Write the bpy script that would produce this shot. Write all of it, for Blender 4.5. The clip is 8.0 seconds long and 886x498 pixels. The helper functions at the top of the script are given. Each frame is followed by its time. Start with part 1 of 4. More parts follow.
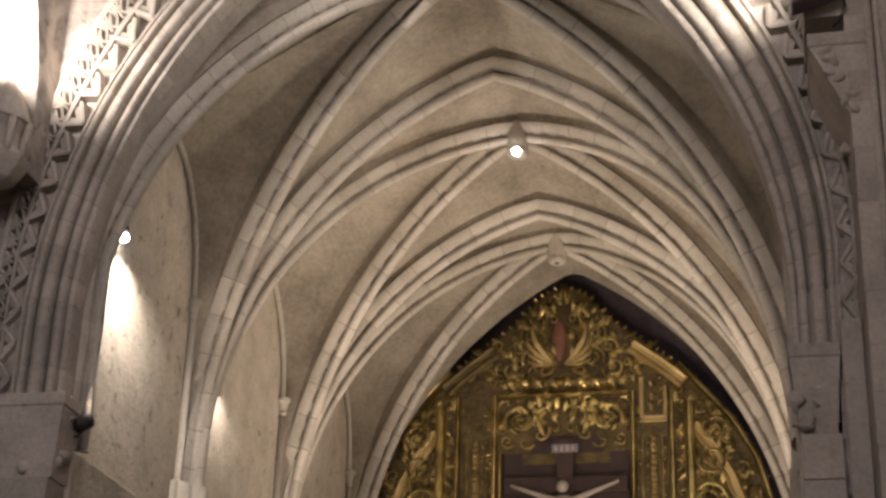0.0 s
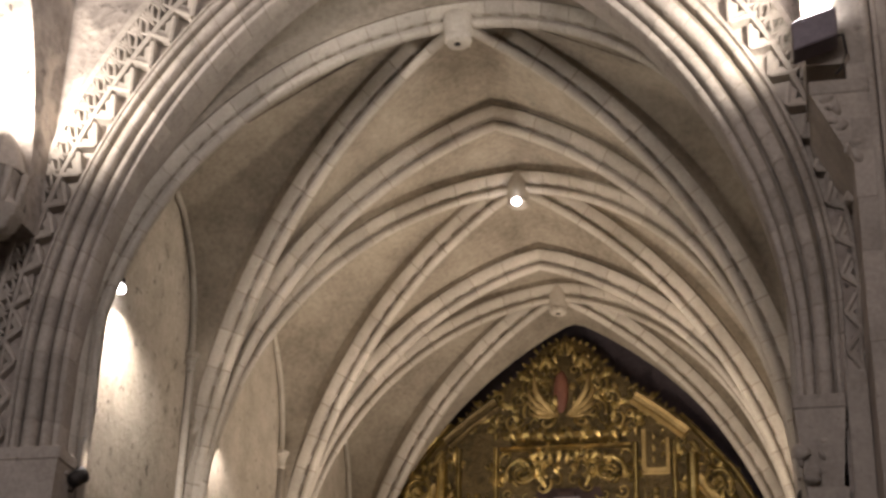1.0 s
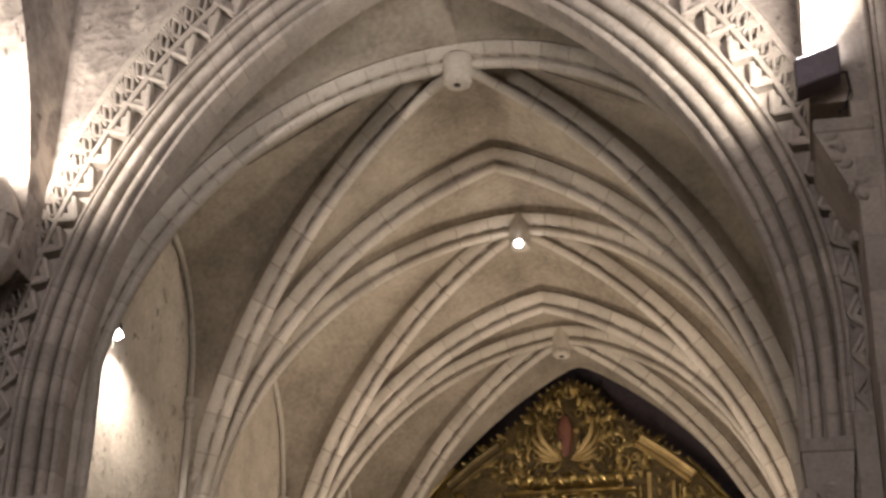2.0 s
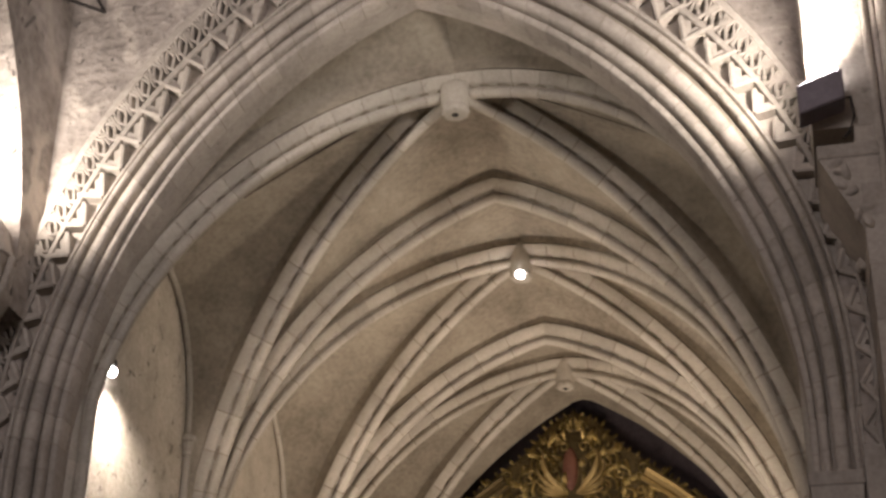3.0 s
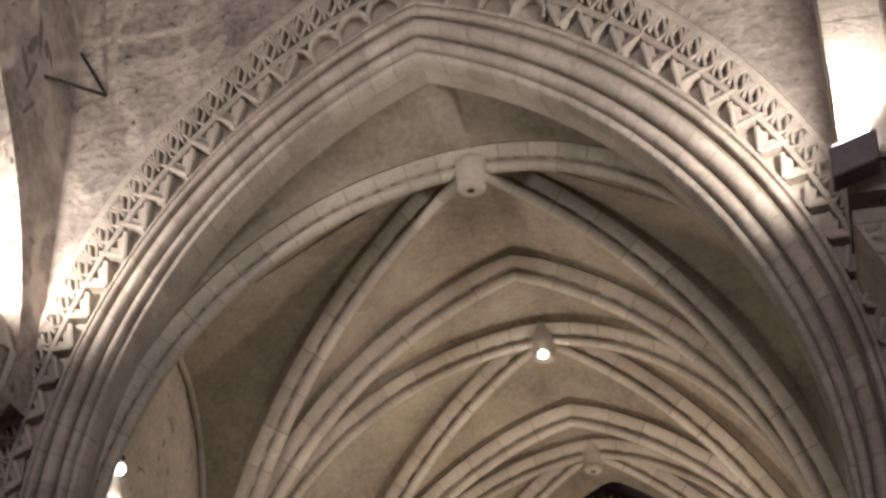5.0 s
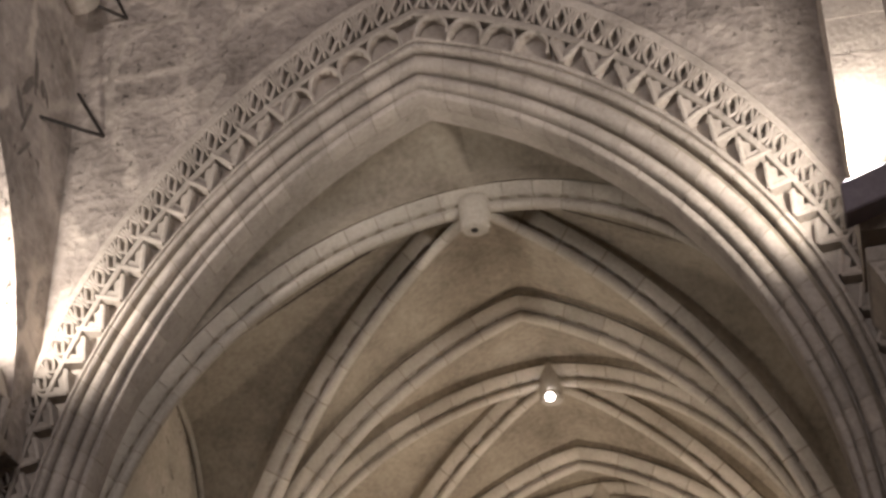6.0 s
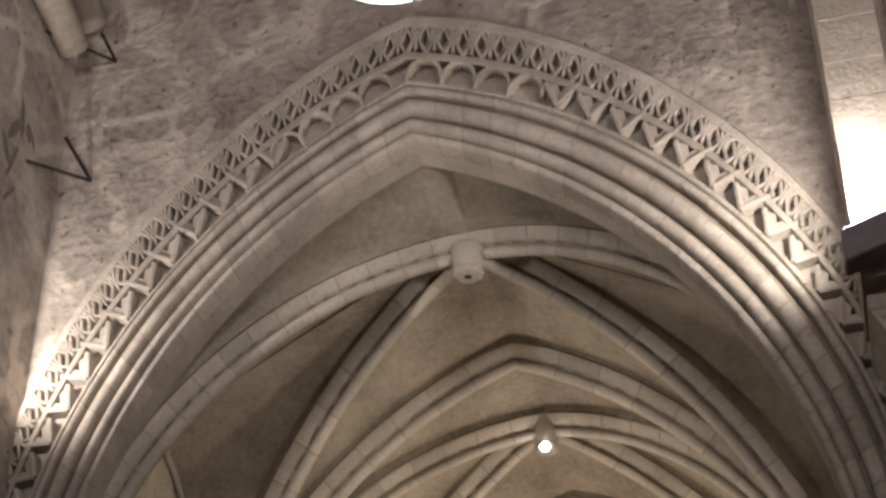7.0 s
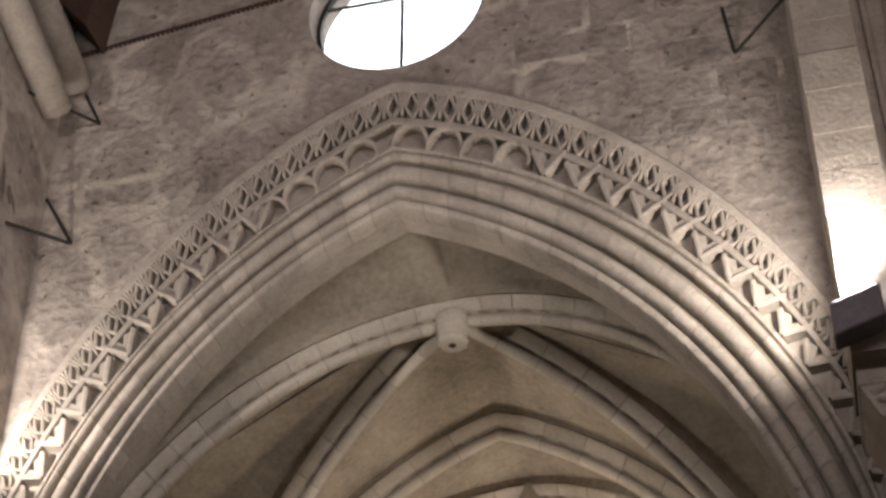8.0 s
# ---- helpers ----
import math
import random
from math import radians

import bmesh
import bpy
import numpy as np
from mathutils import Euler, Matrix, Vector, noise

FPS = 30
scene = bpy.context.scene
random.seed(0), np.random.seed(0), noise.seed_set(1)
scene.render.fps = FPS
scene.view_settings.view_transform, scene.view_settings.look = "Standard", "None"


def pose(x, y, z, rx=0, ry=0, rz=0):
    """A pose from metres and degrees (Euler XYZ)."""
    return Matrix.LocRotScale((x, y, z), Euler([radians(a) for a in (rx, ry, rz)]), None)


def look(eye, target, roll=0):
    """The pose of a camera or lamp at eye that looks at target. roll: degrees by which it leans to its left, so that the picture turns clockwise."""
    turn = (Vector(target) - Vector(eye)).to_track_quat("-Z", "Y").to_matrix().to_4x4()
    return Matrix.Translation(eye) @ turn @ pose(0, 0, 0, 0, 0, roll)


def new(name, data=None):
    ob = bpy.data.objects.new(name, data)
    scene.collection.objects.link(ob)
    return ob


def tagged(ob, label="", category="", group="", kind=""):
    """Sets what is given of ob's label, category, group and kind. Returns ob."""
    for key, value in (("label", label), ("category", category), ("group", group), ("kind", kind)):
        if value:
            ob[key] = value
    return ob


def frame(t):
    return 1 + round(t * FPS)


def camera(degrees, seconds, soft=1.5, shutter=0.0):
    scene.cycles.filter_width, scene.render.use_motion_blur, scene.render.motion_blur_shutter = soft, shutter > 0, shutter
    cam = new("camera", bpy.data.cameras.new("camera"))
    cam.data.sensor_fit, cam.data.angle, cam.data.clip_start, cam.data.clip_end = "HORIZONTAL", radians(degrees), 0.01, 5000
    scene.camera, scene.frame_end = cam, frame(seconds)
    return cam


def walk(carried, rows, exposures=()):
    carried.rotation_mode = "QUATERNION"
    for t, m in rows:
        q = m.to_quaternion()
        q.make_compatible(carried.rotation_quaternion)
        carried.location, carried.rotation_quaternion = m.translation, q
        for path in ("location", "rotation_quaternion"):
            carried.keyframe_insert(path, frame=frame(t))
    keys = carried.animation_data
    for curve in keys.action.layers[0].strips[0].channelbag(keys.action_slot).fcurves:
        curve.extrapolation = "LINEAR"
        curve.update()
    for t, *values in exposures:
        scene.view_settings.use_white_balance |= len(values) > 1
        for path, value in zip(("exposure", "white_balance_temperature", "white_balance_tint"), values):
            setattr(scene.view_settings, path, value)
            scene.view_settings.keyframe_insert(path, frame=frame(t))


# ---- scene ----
cam = camera(30.132, 8.0, 3.0)
# seconds, eye x y z in metres, turn in degrees
ROWS = [
    (0.0, 3.913, -16.083, 1.537, 113.986, -1.686, 11.978),
    (0.5, 3.902, -16.000, 1.573, 114.774, -1.517, 12.062),
    (1.0, 3.889, -15.901, 1.618, 115.757, -1.579, 12.069),
    (1.5, 3.884, -15.798, 1.668, 116.584, -1.472, 12.201),
    (3.0, 3.887, -15.383, 1.891, 118.320, -0.833, 12.819),
    (3.5, 3.850, -15.240, 1.974, 118.947, -0.576, 13.056),
    (4.0, 3.778, -15.065, 2.062, 119.766, -0.214, 13.399),
    (4.5, 3.739, -14.874, 2.170, 120.456, 0.077, 13.781),
    (6.0, 3.702, -14.348, 2.475, 122.584, 0.480, 14.664),
    (6.5, 3.687, -14.195, 2.575, 123.302, 0.461, 14.631),
    (7.0, 3.681, -14.057, 2.667, 124.194, 0.460, 14.532),
    (7.5, 3.660, -13.965, 2.763, 125.185, 0.289, 14.260),
    (8.0, 3.700, -13.868, 2.850, 126.403, 0.110, 13.870),
]
walk(cam, [(t, pose(x, y, z, a, b, c)) for t, x, y, z, a, b, c in ROWS], ((0.0, 0.37), (1.5, 0.24), (3.5, 0.08), (8.0, -0.15)))

# ---- light ----
world = bpy.data.worlds.new("world")
scene.world = world
world.use_nodes = True
sky = world.node_tree.nodes.new("ShaderNodeTexSky")
sky.sky_type, sky.sun_disc = "NISHITA", False
sky.sun_elevation, sky.sun_rotation = radians(40), radians(150)
world.node_tree.links.new(sky.outputs[0], world.node_tree.nodes["Background"].inputs[0])
world.node_tree.nodes["Background"].inputs[1].default_value = 0.1
scene.view_settings.exposure = 0.0


def spot(eye, target, watts, colour, cone=100, blend=0.6, size=0.08):
    """A floodlight's lamp."""
    data = bpy.data.lights.new("floodlight_lamp", "SPOT")
    data.energy, data.color, data.spot_size, data.spot_blend, data.shadow_soft_size = watts, colour, radians(cone), blend, size
    ob = new("floodlight_lamp", data)
    ob.matrix_world = look(eye, target)
    return ob


def opening_light(at, turn, width, height, watts, colour):
    """The sky's light in a window's opening."""
    data = bpy.data.lights.new("window_light", "AREA")
    data.shape, data.size, data.size_y, data.energy, data.color = "RECTANGLE", width, height, watts, colour
    ob = new("window_light", data)
    ob.matrix_world = pose(*at, *turn)
    return ob


WARM = (1.0, 0.825, 0.695)
NEUTRAL = (1.0, 0.90, 0.84)
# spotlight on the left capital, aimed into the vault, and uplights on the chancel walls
# second entry: unseen lamp added opposite to brighten the first bay's left web
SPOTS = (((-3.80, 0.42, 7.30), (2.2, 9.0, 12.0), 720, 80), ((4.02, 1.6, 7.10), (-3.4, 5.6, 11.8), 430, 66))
UPLIGHTS = (((3.78, 6.6, 5.4), (-1.2, 8.0, 13.5), 1260, 104), ((3.78, 10.4, 5.4), (-1.0, 9.6, 13.5), 420, 125), ((-3.78, 7.4, 5.2), (1.6, 8.2, 13.5), 900, 104))
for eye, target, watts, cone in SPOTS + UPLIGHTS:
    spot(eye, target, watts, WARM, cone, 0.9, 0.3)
# wall lamps that wash the left wall
spot((-3.78, 1.36, 9.78), (-4.16, 2.2, 6.0), 360, NEUTRAL, 140, 1.0, 0.06)
spot((-3.90, 5.0, 9.30), (-4.16, 5.9, 7.0), 70, NEUTRAL, 130, 0.8, 0.04)
# floodlights on the brackets of the two responds
spot((4.36, -1.50, 11.32), (2.4, -0.3, 15.0), 620, NEUTRAL, 160, 0.8)
spot((-4.61, -1.55, 11.0), (-3.2, -0.1, 15.0), 560, NEUTRAL, 170, 0.7)
# daylight of high nave windows: one added unseen behind, one in the south wall
opening_light((0, -23.55, 12.9), (90, 0, 0), 4.0, 5.0, 1030, (1.0, 0.90, 0.93))
opening_light((5.33, -8.0, 16.0), (0, 90, 0), 3.4, 4.4, 270, (1.0, 0.90, 0.93))

# ---- materials ----


def material(name, colour, rough=0.85, metal=0.0):
    m = bpy.data.materials.new(name)
    m.use_nodes = True
    b = m.node_tree.nodes["Principled BSDF"]
    b.inputs["Base Color"].default_value = (*colour, 1)
    b.inputs["Roughness"].default_value, b.inputs["Metallic"].default_value = rough, metal
    return m


def textured(name, dark, light, rough=0.85, metal=0.0, scale=1.2, fine=18.0, bump=0.5, depth=0.02, pick=0.0, spots=0.0, stretch=(1, 1, 1)):
    """A surface with stains, grain and relief. pick: how far each piece differs in tone; spots: share of dark pits."""
    m = material(name, light, rough, metal)
    t = m.node_tree
    n, link = t.nodes, t.links.new
    b = n["Principled BSDF"]
    co = n.new("ShaderNodeTexCoord")
    geo = n.new("ShaderNodeNewGeometry")
    mp = n.new("ShaderNodeMapping")
    mp.inputs["Scale"].default_value = stretch
    link(geo.outputs["Position"], mp.inputs["Vector"])
    big, small = n.new("ShaderNodeTexNoise"), n.new("ShaderNodeTexNoise")
    big.inputs["Scale"].default_value, big.inputs["Detail"].default_value, big.inputs["Roughness"].default_value = scale, 6, 0.62
    small.inputs["Scale"].default_value, small.inputs["Detail"].default_value = fine, 5
    link(mp.outputs[0], big.inputs["Vector"]), link(mp.outputs[0], small.inputs["Vector"])
    ramp = n.new("ShaderNodeValToRGB")
    ramp.color_ramp.elements[0].position, ramp.color_ramp.elements[1].position = 0.33, 0.68
    ramp.color_ramp.elements[0].color, ramp.color_ramp.elements[1].color = (*dark, 1), (*light, 1)
    mix = n.new("ShaderNodeMix")
    mix.data_type = "FLOAT"
    mix.inputs[0].default_value = 0.35
    link(big.outputs[0], mix.inputs[2]), link(small.outputs[0], mix.inputs[3])
    link(mix.outputs[0], ramp.inputs[0])
    colour = ramp.outputs[0]
    if pick:
        info = n.new("ShaderNodeObjectInfo")
        rng = n.new("ShaderNodeMapRange")
        rng.inputs[3].default_value, rng.inputs[4].default_value = 1 - pick, 1 + pick
        link(info.outputs["Random"], rng.inputs[0])
        mul = n.new("ShaderNodeVectorMath")
        mul.operation = "SCALE"
        link(colour, mul.inputs[0]), link(rng.outputs[0], mul.inputs["Scale"])
        colour = mul.outputs[0]
    if spots:
        pit = n.new("ShaderNodeTexNoise")
        pit.inputs["Scale"].default_value, pit.inputs["Detail"].default_value = 7.0, 8
        pit.inputs["Roughness"].default_value = 0.7
        link(mp.outputs[0], pit.inputs["Vector"])
        pr = n.new("ShaderNodeValToRGB")
        pr.color_ramp.elements[0].position, pr.color_ramp.elements[1].position = 0.60, 0.70
        pr.color_ramp.elements[0].color, pr.color_ramp.elements[1].color = (1, 1, 1, 1), (1 - spots, 1 - spots, 1 - spots, 1)
        link(pit.outputs[0], pr.inputs[0])
        mul = n.new("ShaderNodeMix")
        mul.data_type, mul.blend_type = "RGBA", "MULTIPLY"
        mul.inputs[0].default_value = 1.0
        link(colour, mul.inputs[6]), link(pr.outputs[0], mul.inputs[7])
        colour = mul.outputs[2]
    link(colour, b.inputs["Base Color"])
    bp = n.new("ShaderNodeBump")
    bp.inputs["Strength"].default_value, bp.inputs["Distance"].default_value = bump, depth
    height = mix.outputs[0]
    if spots:
        dig = n.new("ShaderNodeMath")
        dig.operation = "MULTIPLY_ADD"
        dig.inputs[1].default_value = spots
        link(pr.outputs[0], dig.inputs[0]), link(height, dig.inputs[2])
        height = dig.outputs[0]
    link(height, bp.inputs["Height"]), link(bp.outputs[0], b.inputs["Normal"])
    return m


STONE = textured("dressed_stone", (0.27, 0.235, 0.195), (0.47, 0.415, 0.35), 0.85, 0, 1.8, 20, 0.9, 0.03, 0.12, 0.35)
RIBSTONE = textured("rib_stone", (0.32, 0.285, 0.23), (0.48, 0.435, 0.36), 0.85, 0, 1.8, 24, 0.7, 0.025, 0.13, 0.25)
WEB = textured("vault_plaster", (0.15, 0.124, 0.09), (0.36, 0.312, 0.24), 0.9, 0, 1.1, 14, 0.6, 0.03, 0, 0.4)
ROUGH = textured("weathered_wall", (0.16, 0.135, 0.112), (0.46, 0.40, 0.345), 0.9, 0, 1.1, 8, 1.0, 0.16, 0, 0.5)


def veins(m, size, width, tone, strength):
    """Uneven pale mortar lines between large blocks, laid over a textured surface."""
    t = m.node_tree
    n, link = t.nodes, t.links.new
    b = n["Principled BSDF"]
    geo, warp, add, vor, ramp, mask, mul, mix = (n.new("ShaderNode" + k) for k in ("NewGeometry", "TexNoise", "VectorMath", "TexVoronoi", "ValToRGB", "TexNoise", "Math", "Mix"))
    warp.inputs["Scale"].default_value, warp.inputs["Detail"].default_value = 1.6, 5
    sc = n.new("ShaderNodeVectorMath")
    sc.operation = "SCALE"
    sc.inputs["Scale"].default_value = 0.5
    link(geo.outputs["Position"], warp.inputs["Vector"])
    link(warp.outputs["Color"], sc.inputs[0])
    link(geo.outputs["Position"], add.inputs[0]), link(sc.outputs[0], add.inputs[1])
    vor.feature = "DISTANCE_TO_EDGE"
    vor.inputs["Scale"].default_value = 1 / size
    link(add.outputs[0], vor.inputs["Vector"])
    ramp.color_ramp.elements[0].color, ramp.color_ramp.elements[1].color = (1, 1, 1, 1), (0, 0, 0, 1)
    ramp.color_ramp.elements[0].position, ramp.color_ramp.elements[1].position = width * 0.4, width
    link(vor.outputs["Distance"], ramp.inputs[0])
    mask.inputs["Scale"].default_value, mask.inputs["Detail"].default_value = 0.9, 3
    link(geo.outputs["Position"], mask.inputs["Vector"])
    gate = n.new("ShaderNodeMapRange")
    gate.inputs[1].default_value, gate.inputs[2].default_value = 0.42, 0.62
    link(mask.outputs[0], gate.inputs[0])
    mul.operation = "MULTIPLY"
    link(ramp.outputs[0], mul.inputs[0]), link(gate.outputs[0], mul.inputs[1])
    fac = n.new("ShaderNodeMath")
    fac.operation = "MULTIPLY"
    fac.inputs[1].default_value = strength
    link(mul.outputs[0], fac.inputs[0])
    mix.data_type = "RGBA"
    old = b.inputs["Base Color"].links[0].from_socket
    link(fac.outputs[0], mix.inputs[0]), link(old, mix.inputs[6])
    mix.inputs[7].default_value = (*tone, 1)
    link(mix.outputs[2], b.inputs["Base Color"])


veins(ROUGH, 1.1, 0.085, (0.56, 0.49, 0.41), 0.8)
PITTED = textured("pitted_wall", (0.32, 0.28, 0.21), (0.54, 0.48, 0.39), 0.9, 0, 2.2, 16, 1.0, 0.04, 0, 0.7)
# very dark tone over the whole wall
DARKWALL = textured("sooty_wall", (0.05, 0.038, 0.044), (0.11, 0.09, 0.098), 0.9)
GOLD = textured("old_gilding", (0.12, 0.085, 0.026), (0.64, 0.49, 0.19), 0.29, 0.95, 4.0, 30, 0.6, 0.02, 0.3)
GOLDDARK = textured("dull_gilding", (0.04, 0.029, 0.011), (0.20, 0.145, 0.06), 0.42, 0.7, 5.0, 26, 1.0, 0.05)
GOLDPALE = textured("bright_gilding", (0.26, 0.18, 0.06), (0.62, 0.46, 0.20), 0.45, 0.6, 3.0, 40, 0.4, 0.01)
WOOD = textured("dark_wood", (0.022, 0.012, 0.010), (0.055, 0.030, 0.022), 0.8, 0, 3, 30, 0.4, 0.01)
TIMBER = textured("roof_timber", (0.03, 0.014, 0.01), (0.09, 0.045, 0.03), 0.7, 0, 2, 20, 0.4, 0.01)
IRON = textured("iron", (0.02, 0.018, 0.016), (0.05, 0.042, 0.036), 0.6, 0.6, 6, 40, 0.3, 0.005)
METAL = textured("painted_metal", (0.11, 0.092, 0.10), (0.19, 0.16, 0.175), 0.5, 0.2, 6, 40, 0.2, 0.004)
PAINT = textured("figure_paint", (0.24, 0.20, 0.16), (0.40, 0.34, 0.28), 0.7, 0, 4, 30, 0.2, 0.005)
FLOORSTONE = textured("floor_stone", (0.05, 0.042, 0.035), (0.11, 0.095, 0.08), 0.6, 0, 1, 14, 0.3, 0.01)


def glow(name, colour, strength):
    m = material(name, colour, 0.4)
    b = m.node_tree.nodes["Principled BSDF"]
    b.inputs["Emission Color"].default_value = (*colour, 1)
    b.inputs["Emission Strength"].default_value = strength
    return m


BULB = glow("lamp_glass", (1.0, 0.96, 1.0), 30)
BRIGHTSKY = glow("bright_sky", (0.93, 0.95, 1.0), 4)

# ---- building helpers ----


def mesh_object(name, verts, faces, mat, parent=None, smooth=False, label=""):
    me = bpy.data.meshes.new(name)
    me.from_pydata([tuple(v) for v in verts], [], faces)
    bm = bmesh.new()
    bm.from_mesh(me)
    bmesh.ops.recalc_face_normals(bm, faces=bm.faces)
    bm.to_mesh(me)
    bm.free()
    me.materials.append(mat)
    if smooth:
        me.shade_smooth()
        me.set_sharp_from_angle(angle=radians(50))
    ob = new(name, me)
    ob.parent = parent
    if label:
        tagged(ob, label)
    return ob


def part(name, bm, mat, parent, label="", smooth=False):
    me = bpy.data.meshes.new(name)
    bmesh.ops.recalc_face_normals(bm, faces=bm.faces)
    bm.to_mesh(me)
    bm.free()
    me.materials.append(mat)
    if smooth:
        me.shade_smooth()
    ob = new(name, me)
    ob.parent = parent
    if label:
        tagged(ob, label)
    return ob


def empty(name, at, label, category, group="", kind=""):
    ob = new(name)
    ob.matrix_world = Matrix.Translation(at)
    ob.empty_display_size = 0.1
    return tagged(ob, label, category, group, kind)


def grid_faces(nu, nv, closed=False):
    """Faces of a grid of nu rows of nv points."""
    out = []
    for i in range(nu - 1):
        for j in range(nv if closed else nv - 1):
            k = (j + 1) % nv
            out.append((i * nv + j, i * nv + k, (i + 1) * nv + k, (i + 1) * nv + j))
    return out


def add_box(bm, x0, x1, y0, y1, z0, z1, bevel=0.0):
    made = bmesh.ops.create_cube(bm, size=1)["verts"]
    for v in made:
        v.co = Vector((x0 + (v.co.x + 0.5) * (x1 - x0), y0 + (v.co.y + 0.5) * (y1 - y0), z0 + (v.co.z + 0.5) * (z1 - z0)))
    if bevel:
        edges = {e for v in made for e in v.link_edges}
        bmesh.ops.bevel(bm, geom=list(edges), offset=bevel, segments=1, affect="EDGES")


def box(name, x0, x1, y0, y1, z0, z1, mat, parent=None, bevel=0.0, label=""):
    bm = bmesh.new()
    add_box(bm, x0, x1, y0, y1, z0, z1, bevel)
    return part(name, bm, mat, parent, label)


def add_tube(bm, points, radius, sides=6, taper=None):
    """A round bar through points."""
    pts = [Vector(p) for p in points]
    rings = []
    for i, p in enumerate(pts):
        d = (pts[min(i + 1, len(pts) - 1)] - pts[max(i - 1, 0)]).normalized()
        a = d.cross(Vector((0, 0, 1)) if abs(d.z) < 0.9 else Vector((1, 0, 0))).normalized()
        b = d.cross(a)
        r = radius * (taper[i] if taper else 1)
        rings.append([bm.verts.new(p + (a * math.cos(k * math.tau / sides) + b * math.sin(k * math.tau / sides)) * r) for k in range(sides)])
    for r0, r1 in zip(rings, rings[1:]):
        for k in range(sides):
            bm.faces.new((r0[k], r0[(k + 1) % sides], r1[(k + 1) % sides], r1[k]))
    bm.faces.new(rings[0]), bm.faces.new(rings[-1][::-1])


def circle3(p, q, r):
    """Centre and radius of the circle through three points."""
    ax, ay, bx, by, cx, cy = *p, *q, *r
    d = 2 * (ax * (by - cy) + bx * (cy - ay) + cx * (ay - by))
    ux = ((ax * ax + ay * ay) * (by - cy) + (bx * bx + by * by) * (cy - ay) + (cx * cx + cy * cy) * (ay - by)) / d
    uy = ((ax * ax + ay * ay) * (cx - bx) + (bx * bx + by * by) * (ax - cx) + (cx * cx + cy * cy) * (bx - ax)) / d
    return ux, uy, math.hypot(ax - ux, ay - uy)


# ---- chancel arch ----
# three points of each ring (springing, haunch, crown): inner edge, outer edge of the mouldings, outer edge of the hood
SPRING = 8.2
RINGS = {-1: (((-4.09, SPRING), (-2.13, 12.97), (-0.28, 14.21)), ((-4.62, SPRING), (-2.77, 13.03), (-0.28, 14.90)), ((-4.98, SPRING), (-3.52, 13.28), (-0.28, 15.92))),
         1: (((3.97, SPRING), (2.63, 12.01), (-0.28, 14.21)), ((4.48, SPRING), (2.70, 13.07), (-0.28, 14.90)), ((4.80, SPRING), (3.20, 13.59), (-0.28, 15.92)))}
CIRCLES = {side: [circle3(*ring) for ring in RINGS[side]] for side in RINGS}
INNER, OUTER, HOOD = 6.82, 7.36, 7.81
CAP_TOP = {-1: 7.35, 1: 7.52}


def ring_point(side, k, u):
    cx, cz, r = CIRCLES[side][k]
    (x0, z0), _, (x1, z1) = RINGS[side][k]
    a0 = math.atan2(z0 - cz, (x0 - cx) * side)
    a = a0 + u * (math.atan2(z1 - cz, (x1 - cx) * side) - a0)
    return cx + side * r * math.cos(a), cz + r * math.sin(a)


def arch_point(side, r, u):
    """A point (x, z) on the arch at the nominal radius r: u from 0 at the springing to 1 at the crown. The rings widen upwards; the outer ones round off at the crown."""
    if r <= OUTER:
        p, q, f = ring_point(side, 0, u), ring_point(side, 1, u), (r - INNER) / (OUTER - INNER)
        soften = 0.0
    else:
        p, q, f = ring_point(side, 1, u), ring_point(side, 2, u), (r - OUTER) / (HOOD - OUTER)
        f -= 0.35 * u * f * (1 - f)
        soften = 1.3 * f * max(0.0, u - 0.86) ** 1.5
    return p[0] + (q[0] - p[0]) * f, p[1] + (q[1] - p[1]) * f - soften


def arch_strip(side, profile, u0, u1, steps):
    """Points of a moulded profile [(r, y)] swept along the arch."""
    out = []
    for i in range(steps + 1):
        u = u0 + (u1 - u0) * i / steps
        for r, y in profile:
            x, z = arch_point(side, r, u)
            out.append((x, y, z))
    return out


def solid_sweep(name, verts, rows, cols, mat, parent, smooth=False, label=""):
    faces = grid_faces(rows, cols, True)
    faces += [tuple(range(cols)), tuple(range((rows - 1) * cols, rows * cols))[::-1]]
    return mesh_object(name, verts, faces, mat, parent, smooth, label)


def roll(r, y, rad, a0, a1, n=5):
    return [(r + rad * math.cos(radians(a0 + (a1 - a0) * i / n)), y + rad * math.sin(radians(a0 + (a1 - a0) * i / n))) for i in range(n + 1)]


# radius and depth of the moulded face, from the outer roll in to the soffit
MOULD = ([(7.36, 0.30), (7.36, -0.03)] + roll(7.335, -0.045, 0.025, 10, -180, 3) + [(7.305, 0.0), (7.298, 0.0)] + roll(7.265, -0.035, 0.034, 0, -180, 4) + [(7.228, 0.05), (7.222, 0.10), (7.205, 0.10), (7.20, 0.05)]
         + roll(7.12, 0.045, 0.078, -10, -170, 6) + [(7.04, 0.07), (7.035, 0.16), (7.012, 0.16), (7.008, 0.10)] + roll(6.955, 0.10, 0.05, -10, -170, 5) + [(6.90, 0.12), (6.897, 0.19), (6.885, 0.19), (6.88, 0.15), (6.835, 0.155), (6.82, 0.175), (6.82, 0.40)])
BACK = [(6.82, 0.405), (6.82, 0.68), (7.30, 0.68), (7.30, 0.36)]

